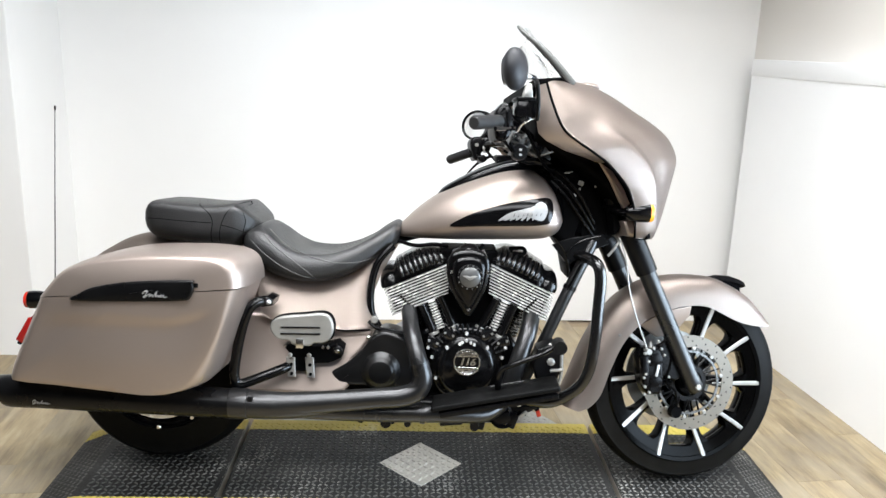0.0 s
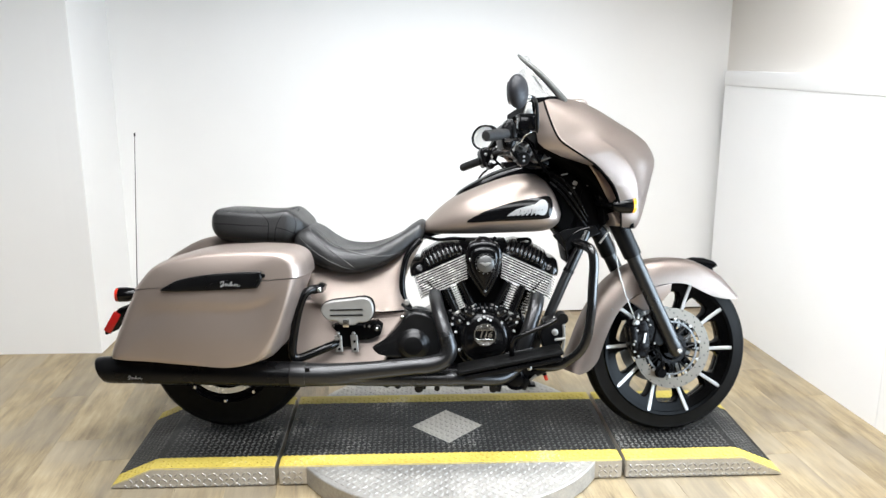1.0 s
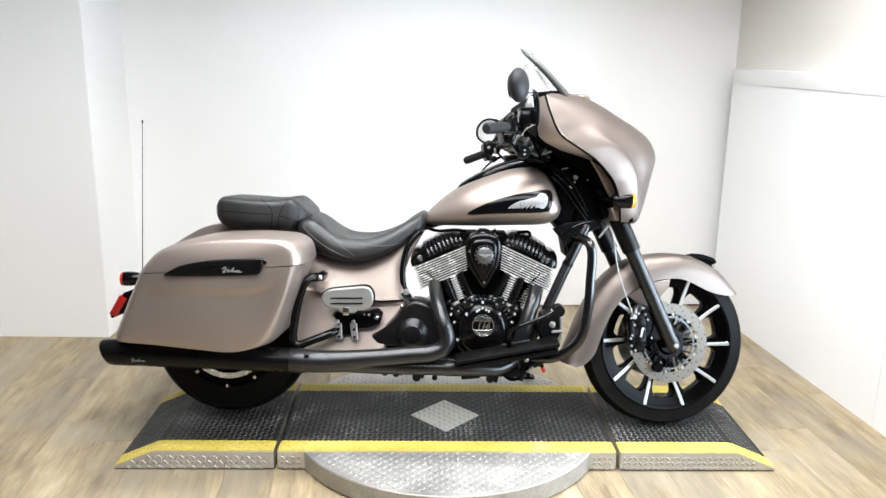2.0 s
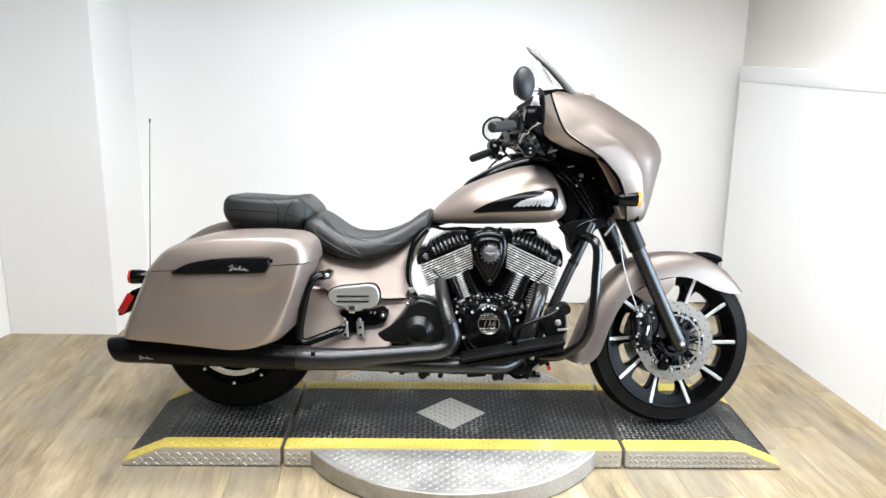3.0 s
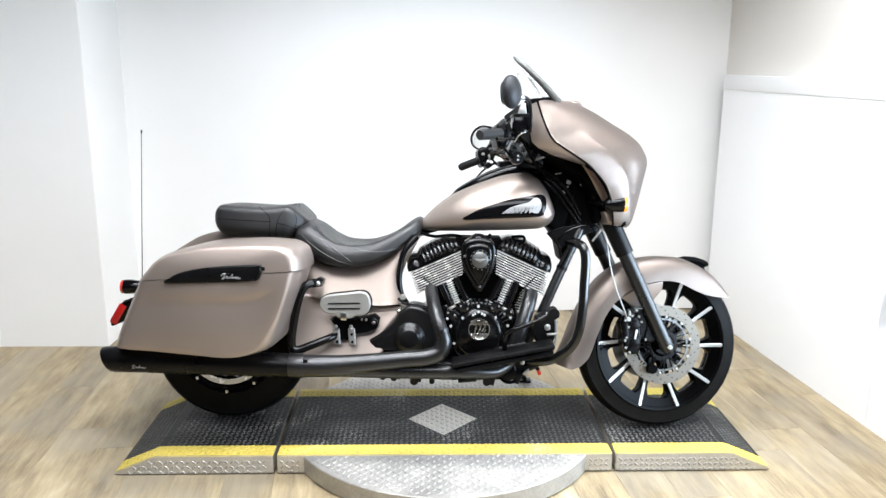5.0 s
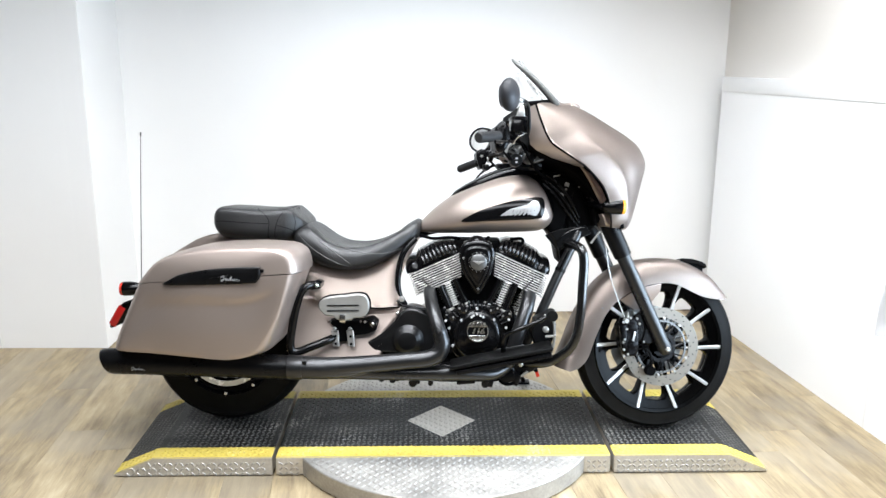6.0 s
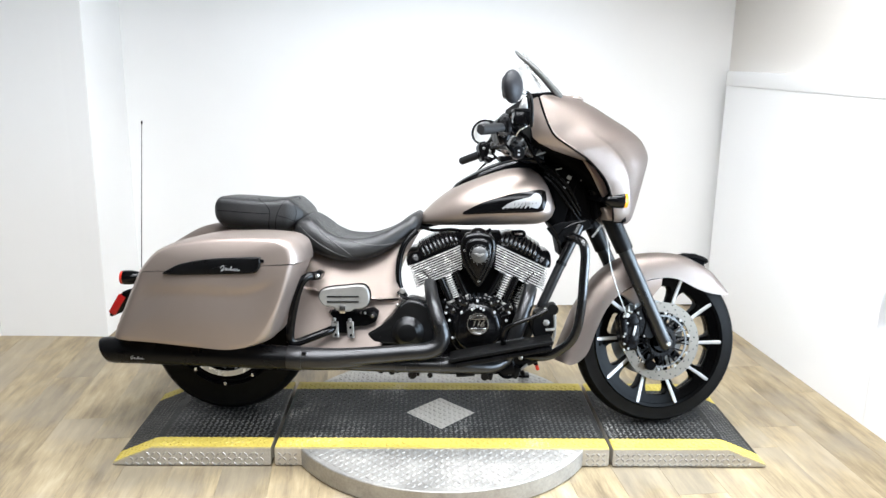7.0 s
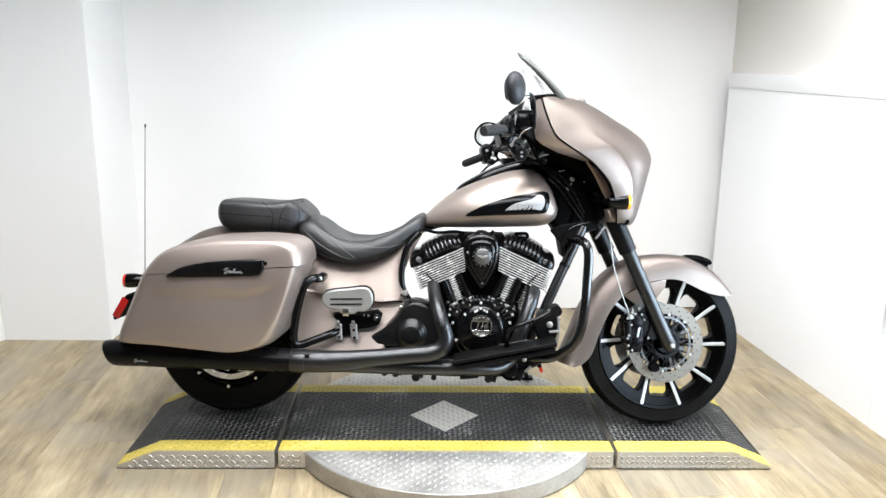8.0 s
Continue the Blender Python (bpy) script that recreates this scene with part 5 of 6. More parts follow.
def slash_tip():
    """The muffler's end: a rounded bullet cut on the slant, so that its top reaches further back."""
    rings = []
    for u, r, cut in ((-0.352, 0.030, 0.016), (-0.353, 0.0395, 0.016), (-0.346, 0.0445, 0.015), (-0.325, 0.0465, 0.010), (-0.29, 0.0468, 0.004), (-0.22, 0.0463, 0.0), (-0.16, 0.0456, 0.0), (-0.158, 0.0440, 0.0)):
        rings.append([(u - cut * math.sin(2 * math.pi * k / 28), -0.350 + r * math.cos(2 * math.pi * k / 28), 0.3015 + r * math.sin(2 * math.pi * k / 28)) for k in range(28)])
    return loft(rings)


part("muffler_tip", slash_tip(), SATIN, EX, "black slash-cut muffler tip")
part("printed_mark", flourish(-0.245, 0.280, -0.3965, 0.050, 0.011, 0.0010), SILVER, EX, "small silver printed mark")
part("clamp_band", tube([(0.300, -0.3455, 0.2885), (0.302, -0.3455, 0.2885), (0.350, -0.3440, 0.2870), (0.352, -0.3440, 0.2870)], [0.0425, 0.0437, 0.0432, 0.042], 28, smooth=False), PIPE, EX)
part("clamp_lug", cuboid((0.016, 0.014, 0.012), (0.362, -0.376, 0.312), 0.003), SATIN, EX)
part("header_pipe", tube([(0.780, -0.10, 0.562), (0.792, -0.165, 0.532), (0.802, -0.235, 0.500), (0.819, -0.295, 0.455), (0.834, -0.316, 0.412), (0.843, -0.320, 0.372), (0.828, -0.324, 0.338), (0.785, -0.328, 0.321), (0.72, -0.332, 0.315), (0.606, -0.335, 0.303), (0.48, -0.34, 0.292), (0.39, -0.342, 0.287)], [0.022, 0.024, 0.0245, 0.025, 0.026, 0.029, 0.030, 0.030, 0.030, 0.031, 0.034, 0.0385], 24, 5), PIPE, EX, "matt black rear cylinder header")
part("header_joint", tube([(0.832, -0.3155, 0.418), (0.835, -0.3165, 0.408)], 0.0285, 24, smooth=False), PIPE, EX)
part("lower_pipe", tube([(0.40, -0.334, 0.283), (0.48, -0.325, 0.275), (0.60, -0.315, 0.268), (0.75, -0.30, 0.264), (0.86, -0.29, 0.262), (0.95, -0.27, 0.255), (1.03, -0.24, 0.250), (1.08, -0.20, 0.27)], [0.032, 0.030, 0.028, 0.028, 0.026, 0.024, 0.023, 0.023], 20, 4), PIPE, EX)
part("pipe_flange", tube([(0.838, -0.292, 0.262), (0.852, -0.291, 0.262)], 0.0295, 20, smooth=False), PIPE, EX)
part("header_pipe", tube([(1.172, -0.09, 0.562), (1.164, -0.145, 0.530), (1.150, -0.195, 0.490), (1.125, -0.225, 0.418), (1.100, -0.225, 0.340), (1.08, -0.22, 0.28)], [0.024, 0.026, 0.0265, 0.0265, 0.026, 0.026], 22, 5), PIPE, EX, "matt black front cylinder header")

# engine
engine = part("engine", slab([(0.80, 0.47), (0.90, 0.51), (1.02, 0.51), (1.10, 0.48), (1.15, 0.40), (1.13, 0.30), (1.02, 0.25), (0.86, 0.25), (0.70, 0.27), (0.68, 0.40)], 0.16, -0.15, 0.02), GLOSS, bike, "gloss black V-twin engine with bright machined fins")
cover_poly = [(p.x, p.y) for p in spline([(0.967, 0.505, 0), (0.915, 0.492, 0), (0.868, 0.455, 0), (0.862, 0.385, 0), (0.880, 0.315, 0), (0.925, 0.282, 0), (0.985, 0.275, 0), (1.040, 0.295, 0), (1.072, 0.370, 0), (1.082, 0.445, 0), (1.03, 0.492, 0)], 4, True)]
cam_cover = part("cam_cover", slab(cover_poly, -0.13, -0.205, 0.012, 4, 0.012), SHINE, engine, "gloss black cam cover")
part("cover_dome", slab([(0.970 + 0.093 * math.cos(a) * (1 - 0.06 * math.sin(a)), 0.386 + 0.098 * math.sin(a)) for a in [2 * math.pi * k / 36 for k in range(36)]], -0.200, -0.226, 0.026, 6, 0.016), SHINE, cam_cover)
ring = lathe([(0.0345, -0.243), (0.0395, -0.243), (0.0405, -0.246), (0.0395, -0.250), (0.036, -0.250), (0.0345, -0.247)], 48, (0.970, 0, 0.408), closed=True)
emblem = part("badge_ring", ring, BRIGHT, cam_cover, "bright engine badge ring")
part("badge_face", lathe([(0, -0.240), (0.036, -0.240), (0.036, -0.2455), (0, -0.2455)], 40, (0.970, 0, 0.408)), GLOSS, emblem)
for sgn in (1, -1):
    arc = [(0.970 + 0.0335 * math.cos(a), 0.408 + sgn * 0.0335 * math.sin(a)) for a in [radians(27 + 126 * k / 14) for k in range(15)]]
    part("badge_panel", slab(arc, -0.244, -0.2472, 0.001), BRIGHT, emblem)
    for k in range(2):
        part("print_mark", cuboid((0.034 - 0.012 * k, 0.0012, 0.0022), (0.970, -0.2476, 0.408 + sgn * (0.0195 + 0.0055 * k)), 0.0004), SATIN, emblem)
txt = bpy.data.curves.new("engine_size", "FONT")
txt.body, txt.size, txt.extrude, txt.align_x, txt.align_y, txt.shear = "116", 0.0315, 0.0010, "CENTER", "CENTER", 0.30
txt.offset = 0.0007
tmp = bpy.data.objects.new("engine_size", txt)
scene.collection.objects.link(tmp)
bpy.context.view_layer.update()
me = bpy.data.meshes.new_from_object(tmp.evaluated_get(bpy.context.evaluated_depsgraph_get()))
bpy.data.objects.remove(tmp)
me.transform(Matrix.Translation((0.970, -0.2468, 0.408)) @ Matrix.Rotation(radians(90), 4, "X"))
me.materials.append(BRIGHT)
num = new("badge_number", me)
num.parent = emblem
for u, w in ((0.853, 0.439), (0.866, 0.411), (0.879, 0.347), (0.926, 0.304), (1.084, 0.446), (1.075, 0.416), (0.910, 0.444), (1.030, 0.447), (0.967, 0.488), (0.967, 0.468), (0.948, 0.457), (0.990, 0.457), (0.955, 0.462), (0.980, 0.462)):
    bolt((u, -0.208, w), 0.0052, cam_cover, "bolt", FIN, False, 0.026 if 0.90 < u < 1.04 and w > 0.40 else 0.009)
ribs = bmesh.new()
for k in range(-8, 9):
    a = radians(90 + k * 8.5)
    tube([(0.970 + 0.094 * math.cos(a), -0.210, 0.395 + 0.094 * math.sin(a)), (0.970 + 0.120 * math.cos(a), -0.206, 0.395 + 0.120 * math.sin(a))], 0.0036, 6, bm=ribs, smooth=False)
part("cover_ribs", ribs, CALIPER, cam_cover)
tapp = [((0.868, 0.455), 18), ((0.915, 0.480), 18), ((1.030, 0.482), -18), ((1.075, 0.462), -18)]
for (u, w), tilt in tapp:
    block = part("tappet_block", cuboid((0.040, 0.05, 0.028), (u, -0.185, w), 0.005, Matrix.Rotation(radians(tilt), 4, "Y")), COVER, engine)
    for du in (-0.013, 0.013):
        bolt((u + du * math.cos(radians(tilt)), -0.210, w - du * math.sin(radians(tilt)) + 0.002), 0.0038, block, "bolt", PEGMETAL)

# the two cylinders, each built along its own axis: x along the fins, z along the bore
def cylinder(at, tilt, mirror, foot):
    """foot: how far the lowest fins reach out at the outer end."""
    M = Matrix.Translation(at) @ Matrix.Rotation(radians(tilt), 4, "Y")
    if mirror:
        M = M @ Matrix.Diagonal((-1, 1, 1, 1))
    core = cuboid((0.180, 0.300, 0.080), (0.008, 0, 0.041), 0.006)
    join(core, tube([(0.01, 0, -0.13), (0.01, 0, 0.0)], 0.055, 24, smooth=False))
    core.transform(M)
    cyl = part("cylinder", core, DARK, engine, "black cylinder with bright machined fin edges")
    for k in range(10):
        z = 0.0005 + k * 0.00878
        t = k / 9
        x0, x1 = foot + (-0.088 - foot) * t, 0.090 + 0.031 * t
        groove = -0.031 - 0.0365 * z / 0.1
        plates = [(x0, x1)] if z > 0.050 else [(x0, groove - 0.0035), (groove + 0.0035, x1)]
        body_fin = cuboid((x1 - x0 - 0.004, 0.315, 0.0026), ((x0 + x1) / 2, 0, z), 0)
        body_fin.transform(M)
        fin = part("fin", body_fin, SATIN, cyl)
        edges = bmesh.new()
        for a, b in plates:
            cuboid((b - a, 0.010, 0.0038), ((a + b) / 2, -0.1575, z), 0.0012, bm=edges, seg=2)
        cuboid((0.007, 0.115, 0.0038), (x0 + 0.003, -0.105, z), 0.0012, bm=edges, seg=1)
        edges.transform(M)
        part("machined_edge", edges, FIN, fin, "bright machined fin edge")
    # dark barrel fins below
    ring_bm = tube([(0.012, 0, 0), (0.012, 0, 0.0035)], 0.075, 28, smooth=False)
    low = None
    for k in range(9):
        m = M @ Matrix.Translation((0, -0.050, -0.015 - k * 0.0105))
        if low is None:
            low = part("barrel_fin", ring_bm, CALIPER, cyl)
            low.matrix_basis = m
        else:
            share("barrel_fin", low, cyl, m)
    # rocker cover: two broad lobes at the outer end, then a row of raised curved ribs
    prof = [(-0.096, 0.008, 0.128), (-0.093, 0.034, 0.142), (-0.080, 0.052, 0.152), (-0.060, 0.056, 0.156), (-0.046, 0.053, 0.153), (-0.030, 0.063, 0.157), (-0.008, 0.066, 0.157), (0.03, 0.070, 0.156), (0.07, 0.067, 0.154), (0.10, 0.056, 0.148), (0.122, 0.034, 0.138), (0.132, 0.008, 0.122)]
    rows = []
    for x, h, hw in spline(prof, 3):
        rows.append([(x, hw * math.cos(math.pi * j / 18), 0.085 + h * math.sin(math.pi * j / 18) ** 0.55) for j in range(19)])
    rc = loft(rows)
    rc.transform(M)
    cov = part("rocker_cover", rc, SHINE, cyl, "gloss black ribbed rocker cover", 60)
    for k in range(9):
        x = -0.030 + 0.0172 * k
        h, hw = lerp_table(prof, x)
        rib = tube([(x + 0.012 * math.cos(math.pi * j / 12) * (1 - k / 10), -(hw + 0.003) * math.cos(math.pi * j / 12), 0.085 + h * math.sin(math.pi * j / 12) ** 0.55) for j in (0.15, 0.3, 0.6, 1, 1.6, 2.4, 3.4, 4.6, 6)], [0.004, 0.0068, 0.0076, 0.0078, 0.0076, 0.007, 0.006, 0.0045, 0.002], 10, 2)
        rib.transform(M)
        part("cover_rib", rib, COVER, cov)
    for x in (-0.085, 0.118):
        stud = tube([(x, -0.120, 0.092), (x, -0.150, 0.090)], 0.006, 10, smooth=False)
        stud.transform(M)
        part("cover_bolt", stud, CALIPER, cov)
    return M, cyl


def pushrods(cyl, pairs):
    for (u0, w0), (u1, w1), mat in pairs:
        p = part("pushrod_tube", tube([(u0, -0.178, w0), (u0 * 0.15 + u1 * 0.85, -0.178, w0 * 0.15 + w1 * 0.85), (u1, -0.178, w1)], [0.0125, 0.0125, 0.015], 16, smooth=False), mat, cyl, "black pushrod tube")
        part("collar", tube([(u1 + (u0 - u1) * 0.04, -0.178, w1 + (w0 - w1) * 0.04), (u1, -0.178, w1), (u1 - (u0 - u1) * 0.06, -0.178, w1 - (w0 - w1) * 0.06)], [0.0145, 0.016, 0.016], 16, smooth=False), PEGMETAL, p)


M1, rear_cyl = cylinder((0.826, 0.0, 0.562), -24.0, False, -0.095)
M2, front_cyl = cylinder((1.112, 0.0, 0.566), 24.0, True, -0.108)
pushrods(rear_cyl, (((0.830, 0.563), (0.868, 0.478), SHINE), ((0.884, 0.590), (0.926, 0.500), SHINE)))
pushrods(front_cyl, (((1.054, 0.588), (1.008, 0.500), SHINE), ((1.107, 0.572), (1.070, 0.474), SHINE)))
small = None
for (u0, w0), (u1, w1) in (((0.858, 0.572), (0.892, 0.486)), ((1.080, 0.578), (1.043, 0.486))):
    a = math.atan2(w1 - w0, u1 - u0)
    for k in range(11):
        m = Matrix.Translation((u0 + (u1 - u0) * k / 11, -0.165, w0 + (w1 - w0) * k / 11)) @ Matrix.Rotation(-(a + math.pi / 2), 4, "Y")
        if small is None:
            small = part("cylinder_fin", cuboid((0.023, 0.02, 0.0044), (0, 0, 0), 0.001), FIN, engine)
            small.matrix_basis = m
        else:
            share("cylinder_fin", small, engine, m)
part("intake_manifold", slab([(0.88, 0.73), (1.05, 0.73), (1.06, 0.62), (1.02, 0.49), (0.92, 0.49), (0.87, 0.60)], 0.05, -0.13, 0.01), DARK, engine)
# air cleaner between the cylinders
AIR = [(p.x, p.y) for p in spline([(0.900, 0.690, 0), (0.915, 0.726, 0), (0.962, 0.738, 0), (1.010, 0.730, 0), (1.028, 0.698, 0), (1.023, 0.640, 0), (1.000, 0.580, 0), (0.970, 0.538, 0), (0.934, 0.580, 0), (0.908, 0.632, 0)], 4, True)]
air = part("air_cleaner", slab(AIR, -0.14, -0.222, 0.012, 4, 0.002), SHINE, bike, "gloss black teardrop air cleaner cover")
AIR_IN = [(0.968 + (a - 0.968) * 0.76, 0.652 + (b - 0.652) * 0.78) for a, b in AIR]
part("raised_panel", slab(AIR_IN, -0.215, -0.236, 0.012, 5, 0.008), SHINE, air)
part("badge", lathe([(0, -0.238), (0.026, -0.238), (0.030, -0.247), (0.030, -0.253), (0.026, -0.256), (0, -0.257)], 40, (0.970, 0, 0.661)), BADGE_METAL, air, "round brushed steel badge")
part("badge_wings", slab([(0.970 + a, 0.660 + b) for a, b in ((-0.023, 0.006), (-0.008, -0.003), (0, -0.007), (0.008, -0.003), (0.023, 0.006), (0.009, 0.007), (0, 0.004), (-0.009, 0.007))], -0.256, -0.2585, 0.0008), PEGMETAL, air)
part("badge_rim", lathe([(0.030, -0.242), (0.037, -0.242), (0.037, -0.249), (0.030, -0.251)], 40, (0.970, 0, 0.661), closed=True), SATIN, air)
for k in range(14):
    a = 2 * math.pi * k / 14
    bolt((0.970 + 0.0345 * math.cos(a), -0.249, 0.661 + 0.0345 * math.sin(a)), 0.0018, air, "rim_stud", PEGMETAL, False, 0.003, 6)
for u, w in ((0.917, 0.672), (1.021, 0.674), (0.969, 0.561)):
    bolt((u, -0.224, w), 0.006, air)
part("intake_top", ball((0.965, -0.16, 0.733), (0.030, 0.05, 0.018), seg=16), GLOSS, air)

# gearbox cover with its round boss
GEAR = [(p.x, p.y) for p in spline([(0.705, 0.481, 0), (0.686, 0.468, 0), (0.656, 0.427, 0), (0.612, 0.385, 0), (0.573, 0.361, 0), (0.568, 0.351, 0), (0.580, 0.334, 0), (0.600, 0.320, 0), (0.70, 0.318, 0), (0.80, 0.320, 0), (0.830, 0.360, 0), (0.80, 0.45, 0), (0.766, 0.476, 0), (0.725, 0.486, 0)], 4, True)]
gear = part("gearbox_cover", slab(GEAR, -0.10, -0.226, 0.012, 6, 0.004), GEARBLACK, engine, "satin black gearbox cover")
part("boss", lathe([(0.062, -0.224), (0.056, -0.231), (0.050, -0.241), (0.043, -0.247), (0.037, -0.249), (0.035, -0.252), (0.032, -0.2535), (0, -0.2535)], 48, (0.715, 0, 0.368)), GEARBLACK, gear)
bolt((0.676, -0.226, 0.466), 0.007, gear)
bolt((0.690, -0.19, 0.515), 0.011, gear, "plug", PEGMETAL, False, 0.02, 14)
part("pipe_bracket", tube([(0.672, -0.19, 0.508), (0.70, -0.20, 0.490), (0.74, -0.20, 0.484), (0.78, -0.21, 0.478)], 0.006, 8), SATIN, gear)
sump = part("sump", slab([(0.66, 0.212), (0.60, 0.24), (0.62, 0.27), (1.10, 0.28), (1.12, 0.235), (1.05, 0.208), (0.85, 0.203)], 0.12, -0.20, 0.015), SATIN, engine)
for u, w, r in ((0.62, 0.232, 0.014), (0.66, 0.226, 0.012), (0.735, 0.216, 0.016), (0.80, 0.216, 0.010), (1.00, 0.216, 0.014)):
    part("sump_plug", tube([(u, -0.21, w), (u, -0.245, w - 0.004)], r, 14, smooth=False), SATIN, sump)

# brackets and linkages that hang below the engine
for u, w, su, sw, turn in ((0.66, 0.222, 0.05, 0.022, 8), (0.745, 0.214, 0.030, 0.030, 0), (0.93, 0.212, 0.07, 0.020, -6), (1.02, 0.210, 0.024, 0.036, 12), (1.085, 0.228, 0.055, 0.034, -25), (1.115, 0.222, 0.026, 0.045, 20)):
    part("linkage", cuboid((su, 0.05, sw), (u, -0.19, w), 0.006, Matrix.Rotation(radians(turn), 4, "Y")), SATIN, sump)
part("drain_plug", cuboid((0.014, 0.014, 0.024), (1.200, -0.13, 0.226), 0.004, Matrix.Rotation(radians(-20), 4, "Y")), RED, sump, "small red plug")
part("plug_bracket", tube([(1.13, -0.150, 0.280), (1.17, -0.140, 0.262), (1.198, -0.130, 0.236)], 0.008, 8), DARK, sump)
part("front_mount", slab([(1.05, 0.300), (1.20, 0.318), (1.256, 0.338), (1.240, 0.285), (1.175, 0.245), (1.12, 0.222), (1.06, 0.220)], -0.10, -0.185, 0.010), SATIN, sump, "black engine mount casting")
for u, w in ((1.09, 0.262), (1.15, 0.275), (1.21, 0.305)):
    bolt((u, -0.186, w), 0.007, sump, "bolt", CALIPER, False, 0.010, 8)
part("shift_rod", tube([(1.060, -0.252, 0.293), (1.125, -0.252, 0.298)], 0.004, 8, smooth=False), PEGMETAL, sump)
part("rod_end", ball((1.128, -0.253, 0.290), (0.009, 0.005, 0.009), seg=10), PEGMETAL, sump)
part("bracket_tab", cuboid((0.030, 0.006, 0.010), (1.145, -0.215, 0.246), 0.002, Matrix.Rotation(radians(-40), 4, "Y")), PEGMETAL, sump)
part("stand_spring", tube([(1.04, -0.20, 0.235), (1.07, -0.215, 0.208), (1.11, -0.21, 0.212), (1.14, -0.20, 0.25)], 0.006, 8), DARK, sump)

# frame tubes, crash bar
part("down_tube", tube([(1.345, -0.105, 0.765), (1.338, -0.11, 0.750), (1.264, -0.13, 0.591), (1.202, -0.14, 0.447), (1.155, -0.14, 0.346), (1.12, -0.14, 0.28)], 0.0185, 16, smooth=False), FORK, bike, "grey-black frame down tube")
part("tube_joint", tube([(1.281, -0.126, 0.628), (1.276, -0.127, 0.617)], 0.0205, 16, smooth=False), SATIN, bike)
crash = part("crash_bar", tube([(1.295, -0.15, 0.728), (1.318, -0.235, 0.725), (1.336, -0.268, 0.710), (1.344, -0.275, 0.668), (1.341, -0.276, 0.585), (1.338, -0.276, 0.502), (1.327, -0.272, 0.412), (1.304, -0.264, 0.356), (1.264, -0.250, 0.318), (1.213, -0.235, 0.292), (1.12, -0.16, 0.272)], 0.0168, 18), COVER, bike, "gloss black crash bar")
bolt((1.30, -0.17, 0.727), 0.012, crash, "bolt", SATIN)
part("bracket", tube([(1.262, -0.135, 0.600), (1.285, -0.15, 0.655), (1.305, -0.155, 0.70)], 0.004, 8), DARK, bike)

# side stand on the far side, its foot on the deck
stand = part("side_stand", tube([(1.10, 0.13, 0.255), (1.145, 0.25, 0.160), (1.188, 0.395, 0.066)], [0.013, 0.012, 0.011], 12), SATIN, bike, "black side stand")
part("stand_foot", cuboid((0.05, 0.045, 0.010), (1.190, 0.400, 0.0578), 0.003, Matrix.Rotation(radians(8), 4, "X")), SATIN, stand)

# footboards, pedals, rear pegs
def board(pts, l0, l1, th, mat, name, label):
    (u0, w0), (u1, w1) = pts
    a = math.atan2(w1 - w0, u1 - u0)
    L_ = math.hypot(u1 - u0, w1 - w0)
    return part(name, cuboid((L_, abs(l1 - l0), th), ((u0 + u1) / 2, (l0 + l1) / 2, (w0 + w1) / 2), 0.007, Matrix.Rotation(-a, 4, "Y"), seg=3), mat, bike, label)


fb = board(((0.872, 0.299), (1.232, 0.374)), -0.375, -0.25, 0.015, BOARD, "floorboard", "black rubber-topped rider floorboard")
a = math.atan2(0.075, 0.36)
part("board_base", cuboid((0.34, 0.11, 0.016), (1.062, -0.315, 0.316), 0.005, Matrix.Rotation(-a, 4, "Y")), SATIN, fb)
part("board_trim", cuboid((0.10, 0.01, 0.006), (1.085, -0.30, 0.362), 0.002, Matrix.Rotation(-a, 4, "Y")), BRIGHT, fb)
part("front_bracket", slab([(1.165, 0.40), (1.175, 0.455), (1.225, 0.475), (1.255, 0.44), (1.245, 0.385), (1.23, 0.345), (1.18, 0.35)], -0.17, -0.25, 0.008), SATIN, bike, "black footboard bracket")
bolt((1.216, -0.25, 0.420), 0.012, bike, "bracket_bolt", PEGMETAL)
part("bracket_rod", tube([(1.215, -0.255, 0.394), (1.252, -0.255, 0.398)], 0.005, 8, smooth=False), PEGMETAL, bike)
part("bracket_wire", tube([(1.21, -0.24, 0.470), (1.240, -0.25, 0.462), (1.248, -0.25, 0.42), (1.246, -0.25, 0.37), (1.232, -0.24, 0.335), (1.20, -0.22, 0.318)], 0.005, 8), PEGMETAL, bike)
ped = part("brake_pedal", tube([(1.215, -0.34, 0.486), (1.179, -0.345, 0.464), (1.10, -0.34, 0.430), (1.068, -0.33, 0.410), (1.060, -0.32, 0.375), (1.062, -0.30, 0.345)], [0.0065, 0.007, 0.0075, 0.0085, 0.0095, 0.0095], 12), GLOSS, bike, "curved black brake pedal")
part("pedal_pad", tube([(1.226, -0.372, 0.489), (1.226, -0.312, 0.489)], 0.019, 18, smooth=False), RUBBER, ped)
PEG = [(p.x, p.y) for p in spline([(0.397, 0.492, 0), (0.402, 0.518, 0), (0.432, 0.533, 0), (0.49, 0.540, 0), (0.547, 0.546, 0), (0.572, 0.532, 0), (0.580, 0.500, 0), (0.570, 0.470, 0), (0.548, 0.458, 0), (0.525, 0.457, 0), (0.51, 0.448, 0), (0.465, 0.450, 0), (0.45, 0.462, 0), (0.418, 0.466, 0)], 3, True)]
peg = part("passenger_footboard", slab(PEG, -0.262, -0.29, 0.006), PEGMETAL, bike, "folded pewter passenger footboard")
part("rim", slab([((u - 0.488) * 1.035 + 0.488, (w - 0.497) * 1.06 + 0.497) for u, w in PEG], -0.255, -0.275, 0.004), DARK, peg)
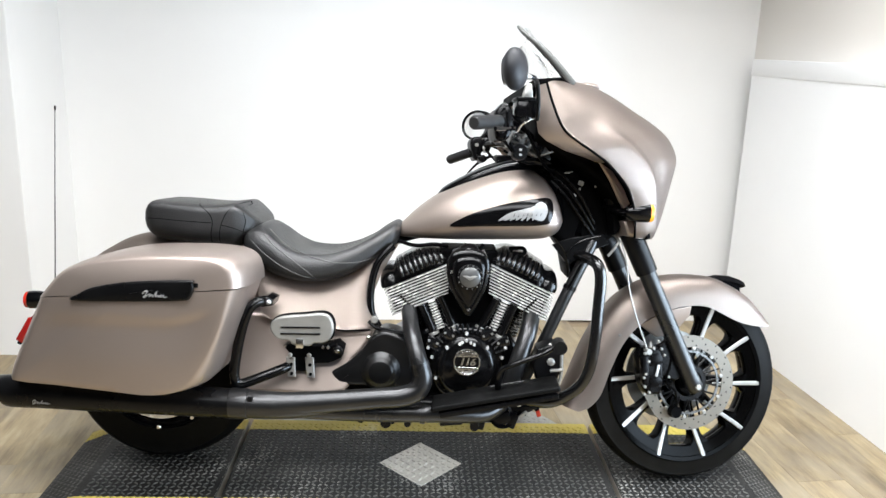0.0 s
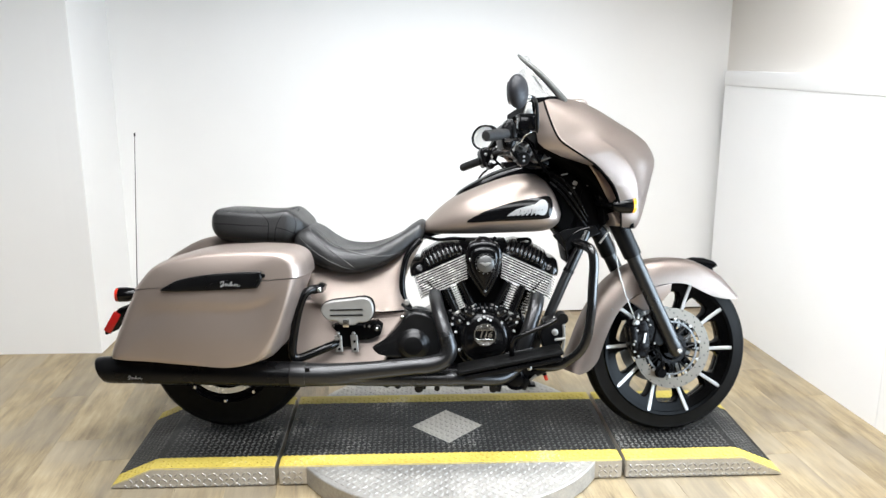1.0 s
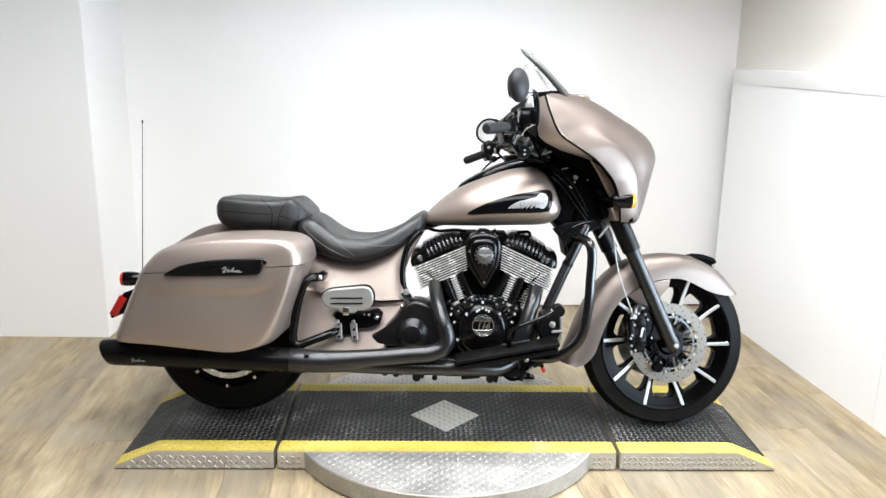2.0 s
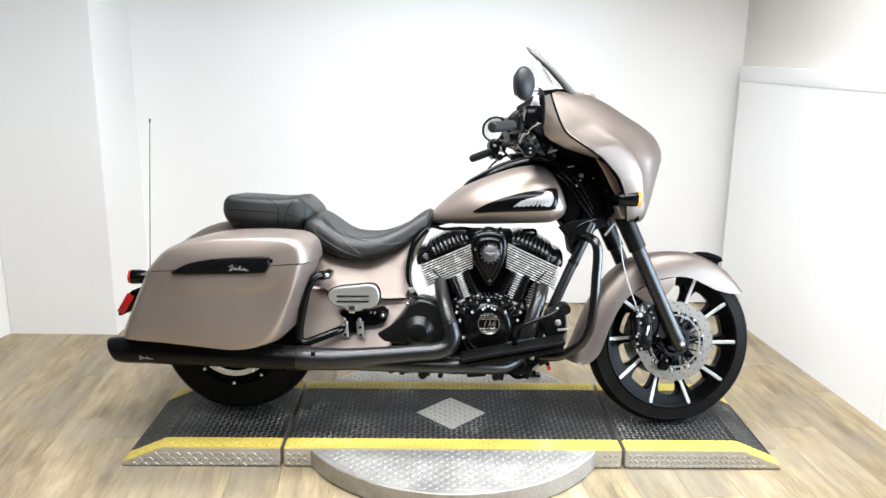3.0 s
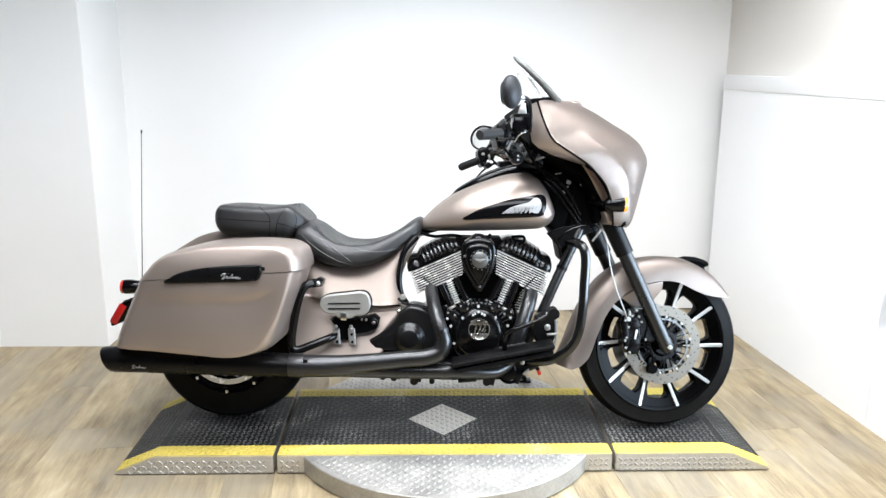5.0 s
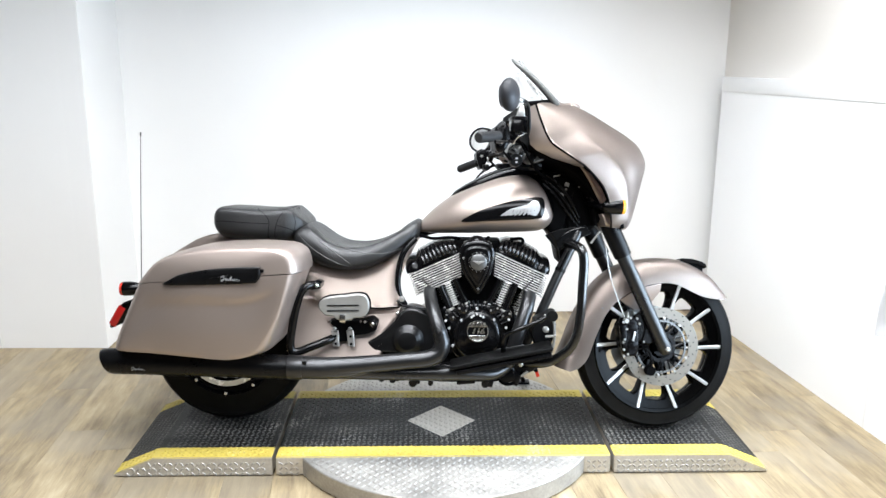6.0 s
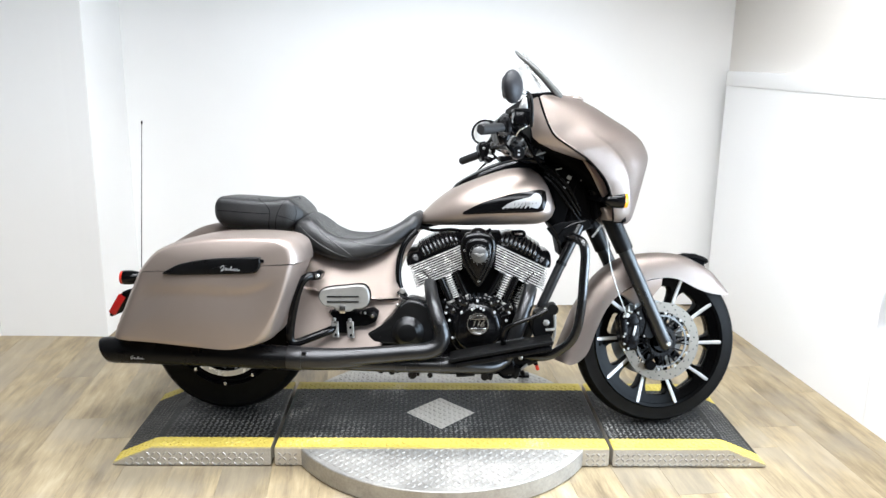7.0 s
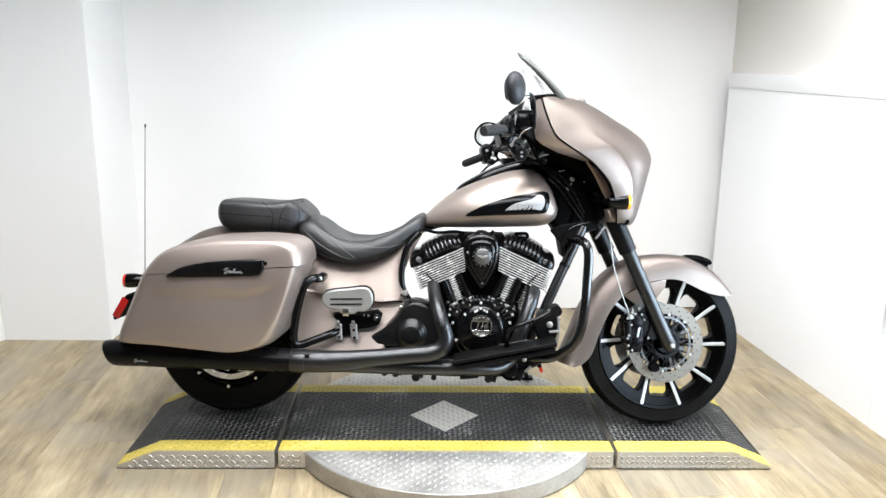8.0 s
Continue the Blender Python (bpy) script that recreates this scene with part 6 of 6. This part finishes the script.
for w in (0.503, 0.484):
    part("grip_rib", cuboid((0.115, 0.004, 0.005), (0.485, -0.291, w + 0.0), 0.0015, Matrix.Rotation(radians(-1.5), 4, "Y")), SATIN, peg)
part("hinge", cuboid((0.022, 0.014, 0.028), (0.484, -0.288, 0.456), 0.003), BRIGHT, peg)
arm_ = part("peg_arm", slab([(0.425, 0.435), (0.455, 0.445), (0.54, 0.440), (0.585, 0.452), (0.605, 0.437), (0.598, 0.405), (0.56, 0.388), (0.52, 0.385), (0.515, 0.36), (0.455, 0.36), (0.448, 0.41)], -0.18, -0.245, 0.008), DARK, peg)
for u in (0.452, 0.508):
    part("link_plate", slab([(u - 0.016, 0.404), (u + 0.010, 0.405), (u + 0.014, 0.345), (u - 0.010, 0.345)], -0.245, -0.252, 0.003), SPOKE, arm_)
    bolt((u - 0.003, -0.252, 0.412), 0.007, arm_, "bolt", SPOKE)
    bolt((u, -0.252, 0.384), 0.005, arm_, "bolt", DARK)
    bolt((u + 0.002, -0.252, 0.356), 0.005, arm_, "bolt", DARK)
bolt((0.588, -0.246, 0.430), 0.014, arm_, "pivot", SATIN, False, 0.01, 16)
bolt((0.588, -0.256, 0.430), 0.007, arm_, "bolt", BRIGHT)
for u in (0.435, 0.545, 0.56):
    bolt((u, -0.25, 0.438), 0.005, arm_, "bolt", BRIGHT)
# wiring under the tank
for pts in ([(0.75, -0.10, 0.745), (0.80, -0.12, 0.735), (0.86, -0.12, 0.74), (0.90, -0.11, 0.735)], [(0.95, -0.12, 0.745), (0.985, -0.13, 0.722), (1.01, -0.12, 0.745)], [(1.09, -0.11, 0.735), (1.13, -0.12, 0.738), (1.135, -0.12, 0.722), (1.10, -0.12, 0.72)]):
    part("cable", tube(pts, 0.006, 8), DARK, bike)
part("frame_backbone", tube([(0.70, 0, 0.74), (0.85, 0, 0.785), (1.15, 0, 0.80), (1.30, 0, 0.82)], 0.03, 12), SATIN, bike)


# ---- the planks of the floor ----
def plank_mesh(length, width=0.176):
    bm = cuboid((width - 0.0005, length - 0.0005, 0.012), (0, 0, 0), 0)
    bmesh.ops.bevel(bm, geom=[e for e in bm.edges if all(v.co.z > 0 for v in e.verts)], offset=0.0006, segments=1, affect="EDGES")
    me = bpy.data.meshes.new("plank")
    bm.to_mesh(me)
    bm.free()
    me.materials.append(WOOD)
    return me


LONG, WIDE, TURNED = 1.22, 0.176, radians(5.05)
whole = plank_mesh(LONG)
run = random.Random(5)
FR = Matrix.Rotation(TURNED, 4, "Z")
shifts = [run.random() * LONG for i in range(-27, 15)]


def lay_plank(i, j, near):
    """One board, cut to length at the back walls and at the wall behind the viewer; near: the row towards the viewer."""
    p = FR @ Vector((i * WIDE, j * LONG + shifts[i + 27], 0))
    if p.x > RX(p.y) + 0.1 or p.x < -2.35 + 0.325 * min(0.0, p.y - 1.4) or p.y > 2.3 or (p.y < -4.6) != near:
        return
    back = 1.40 if p.x < -1.75 else 1.975 + 0.043 * p.x
    y0, y1 = max(p.y - LONG / 2, -4.86), min(p.y + LONG / 2, back)
    if y1 - y0 < 0.06:
        return
    ob = new("plank", whole if y1 - y0 > LONG - 0.01 else plank_mesh(y1 - y0))
    ob.parent = floor
    ob.matrix_basis = Matrix.Translation((p.x - ((y0 + y1) / 2 - p.y) * math.tan(TURNED), (y0 + y1) / 2, -0.0062)) @ FR


for near in (False, True):
    for i in range(-27, 15):
        for j in range(-6, 3):
            lay_plank(i, j, near)
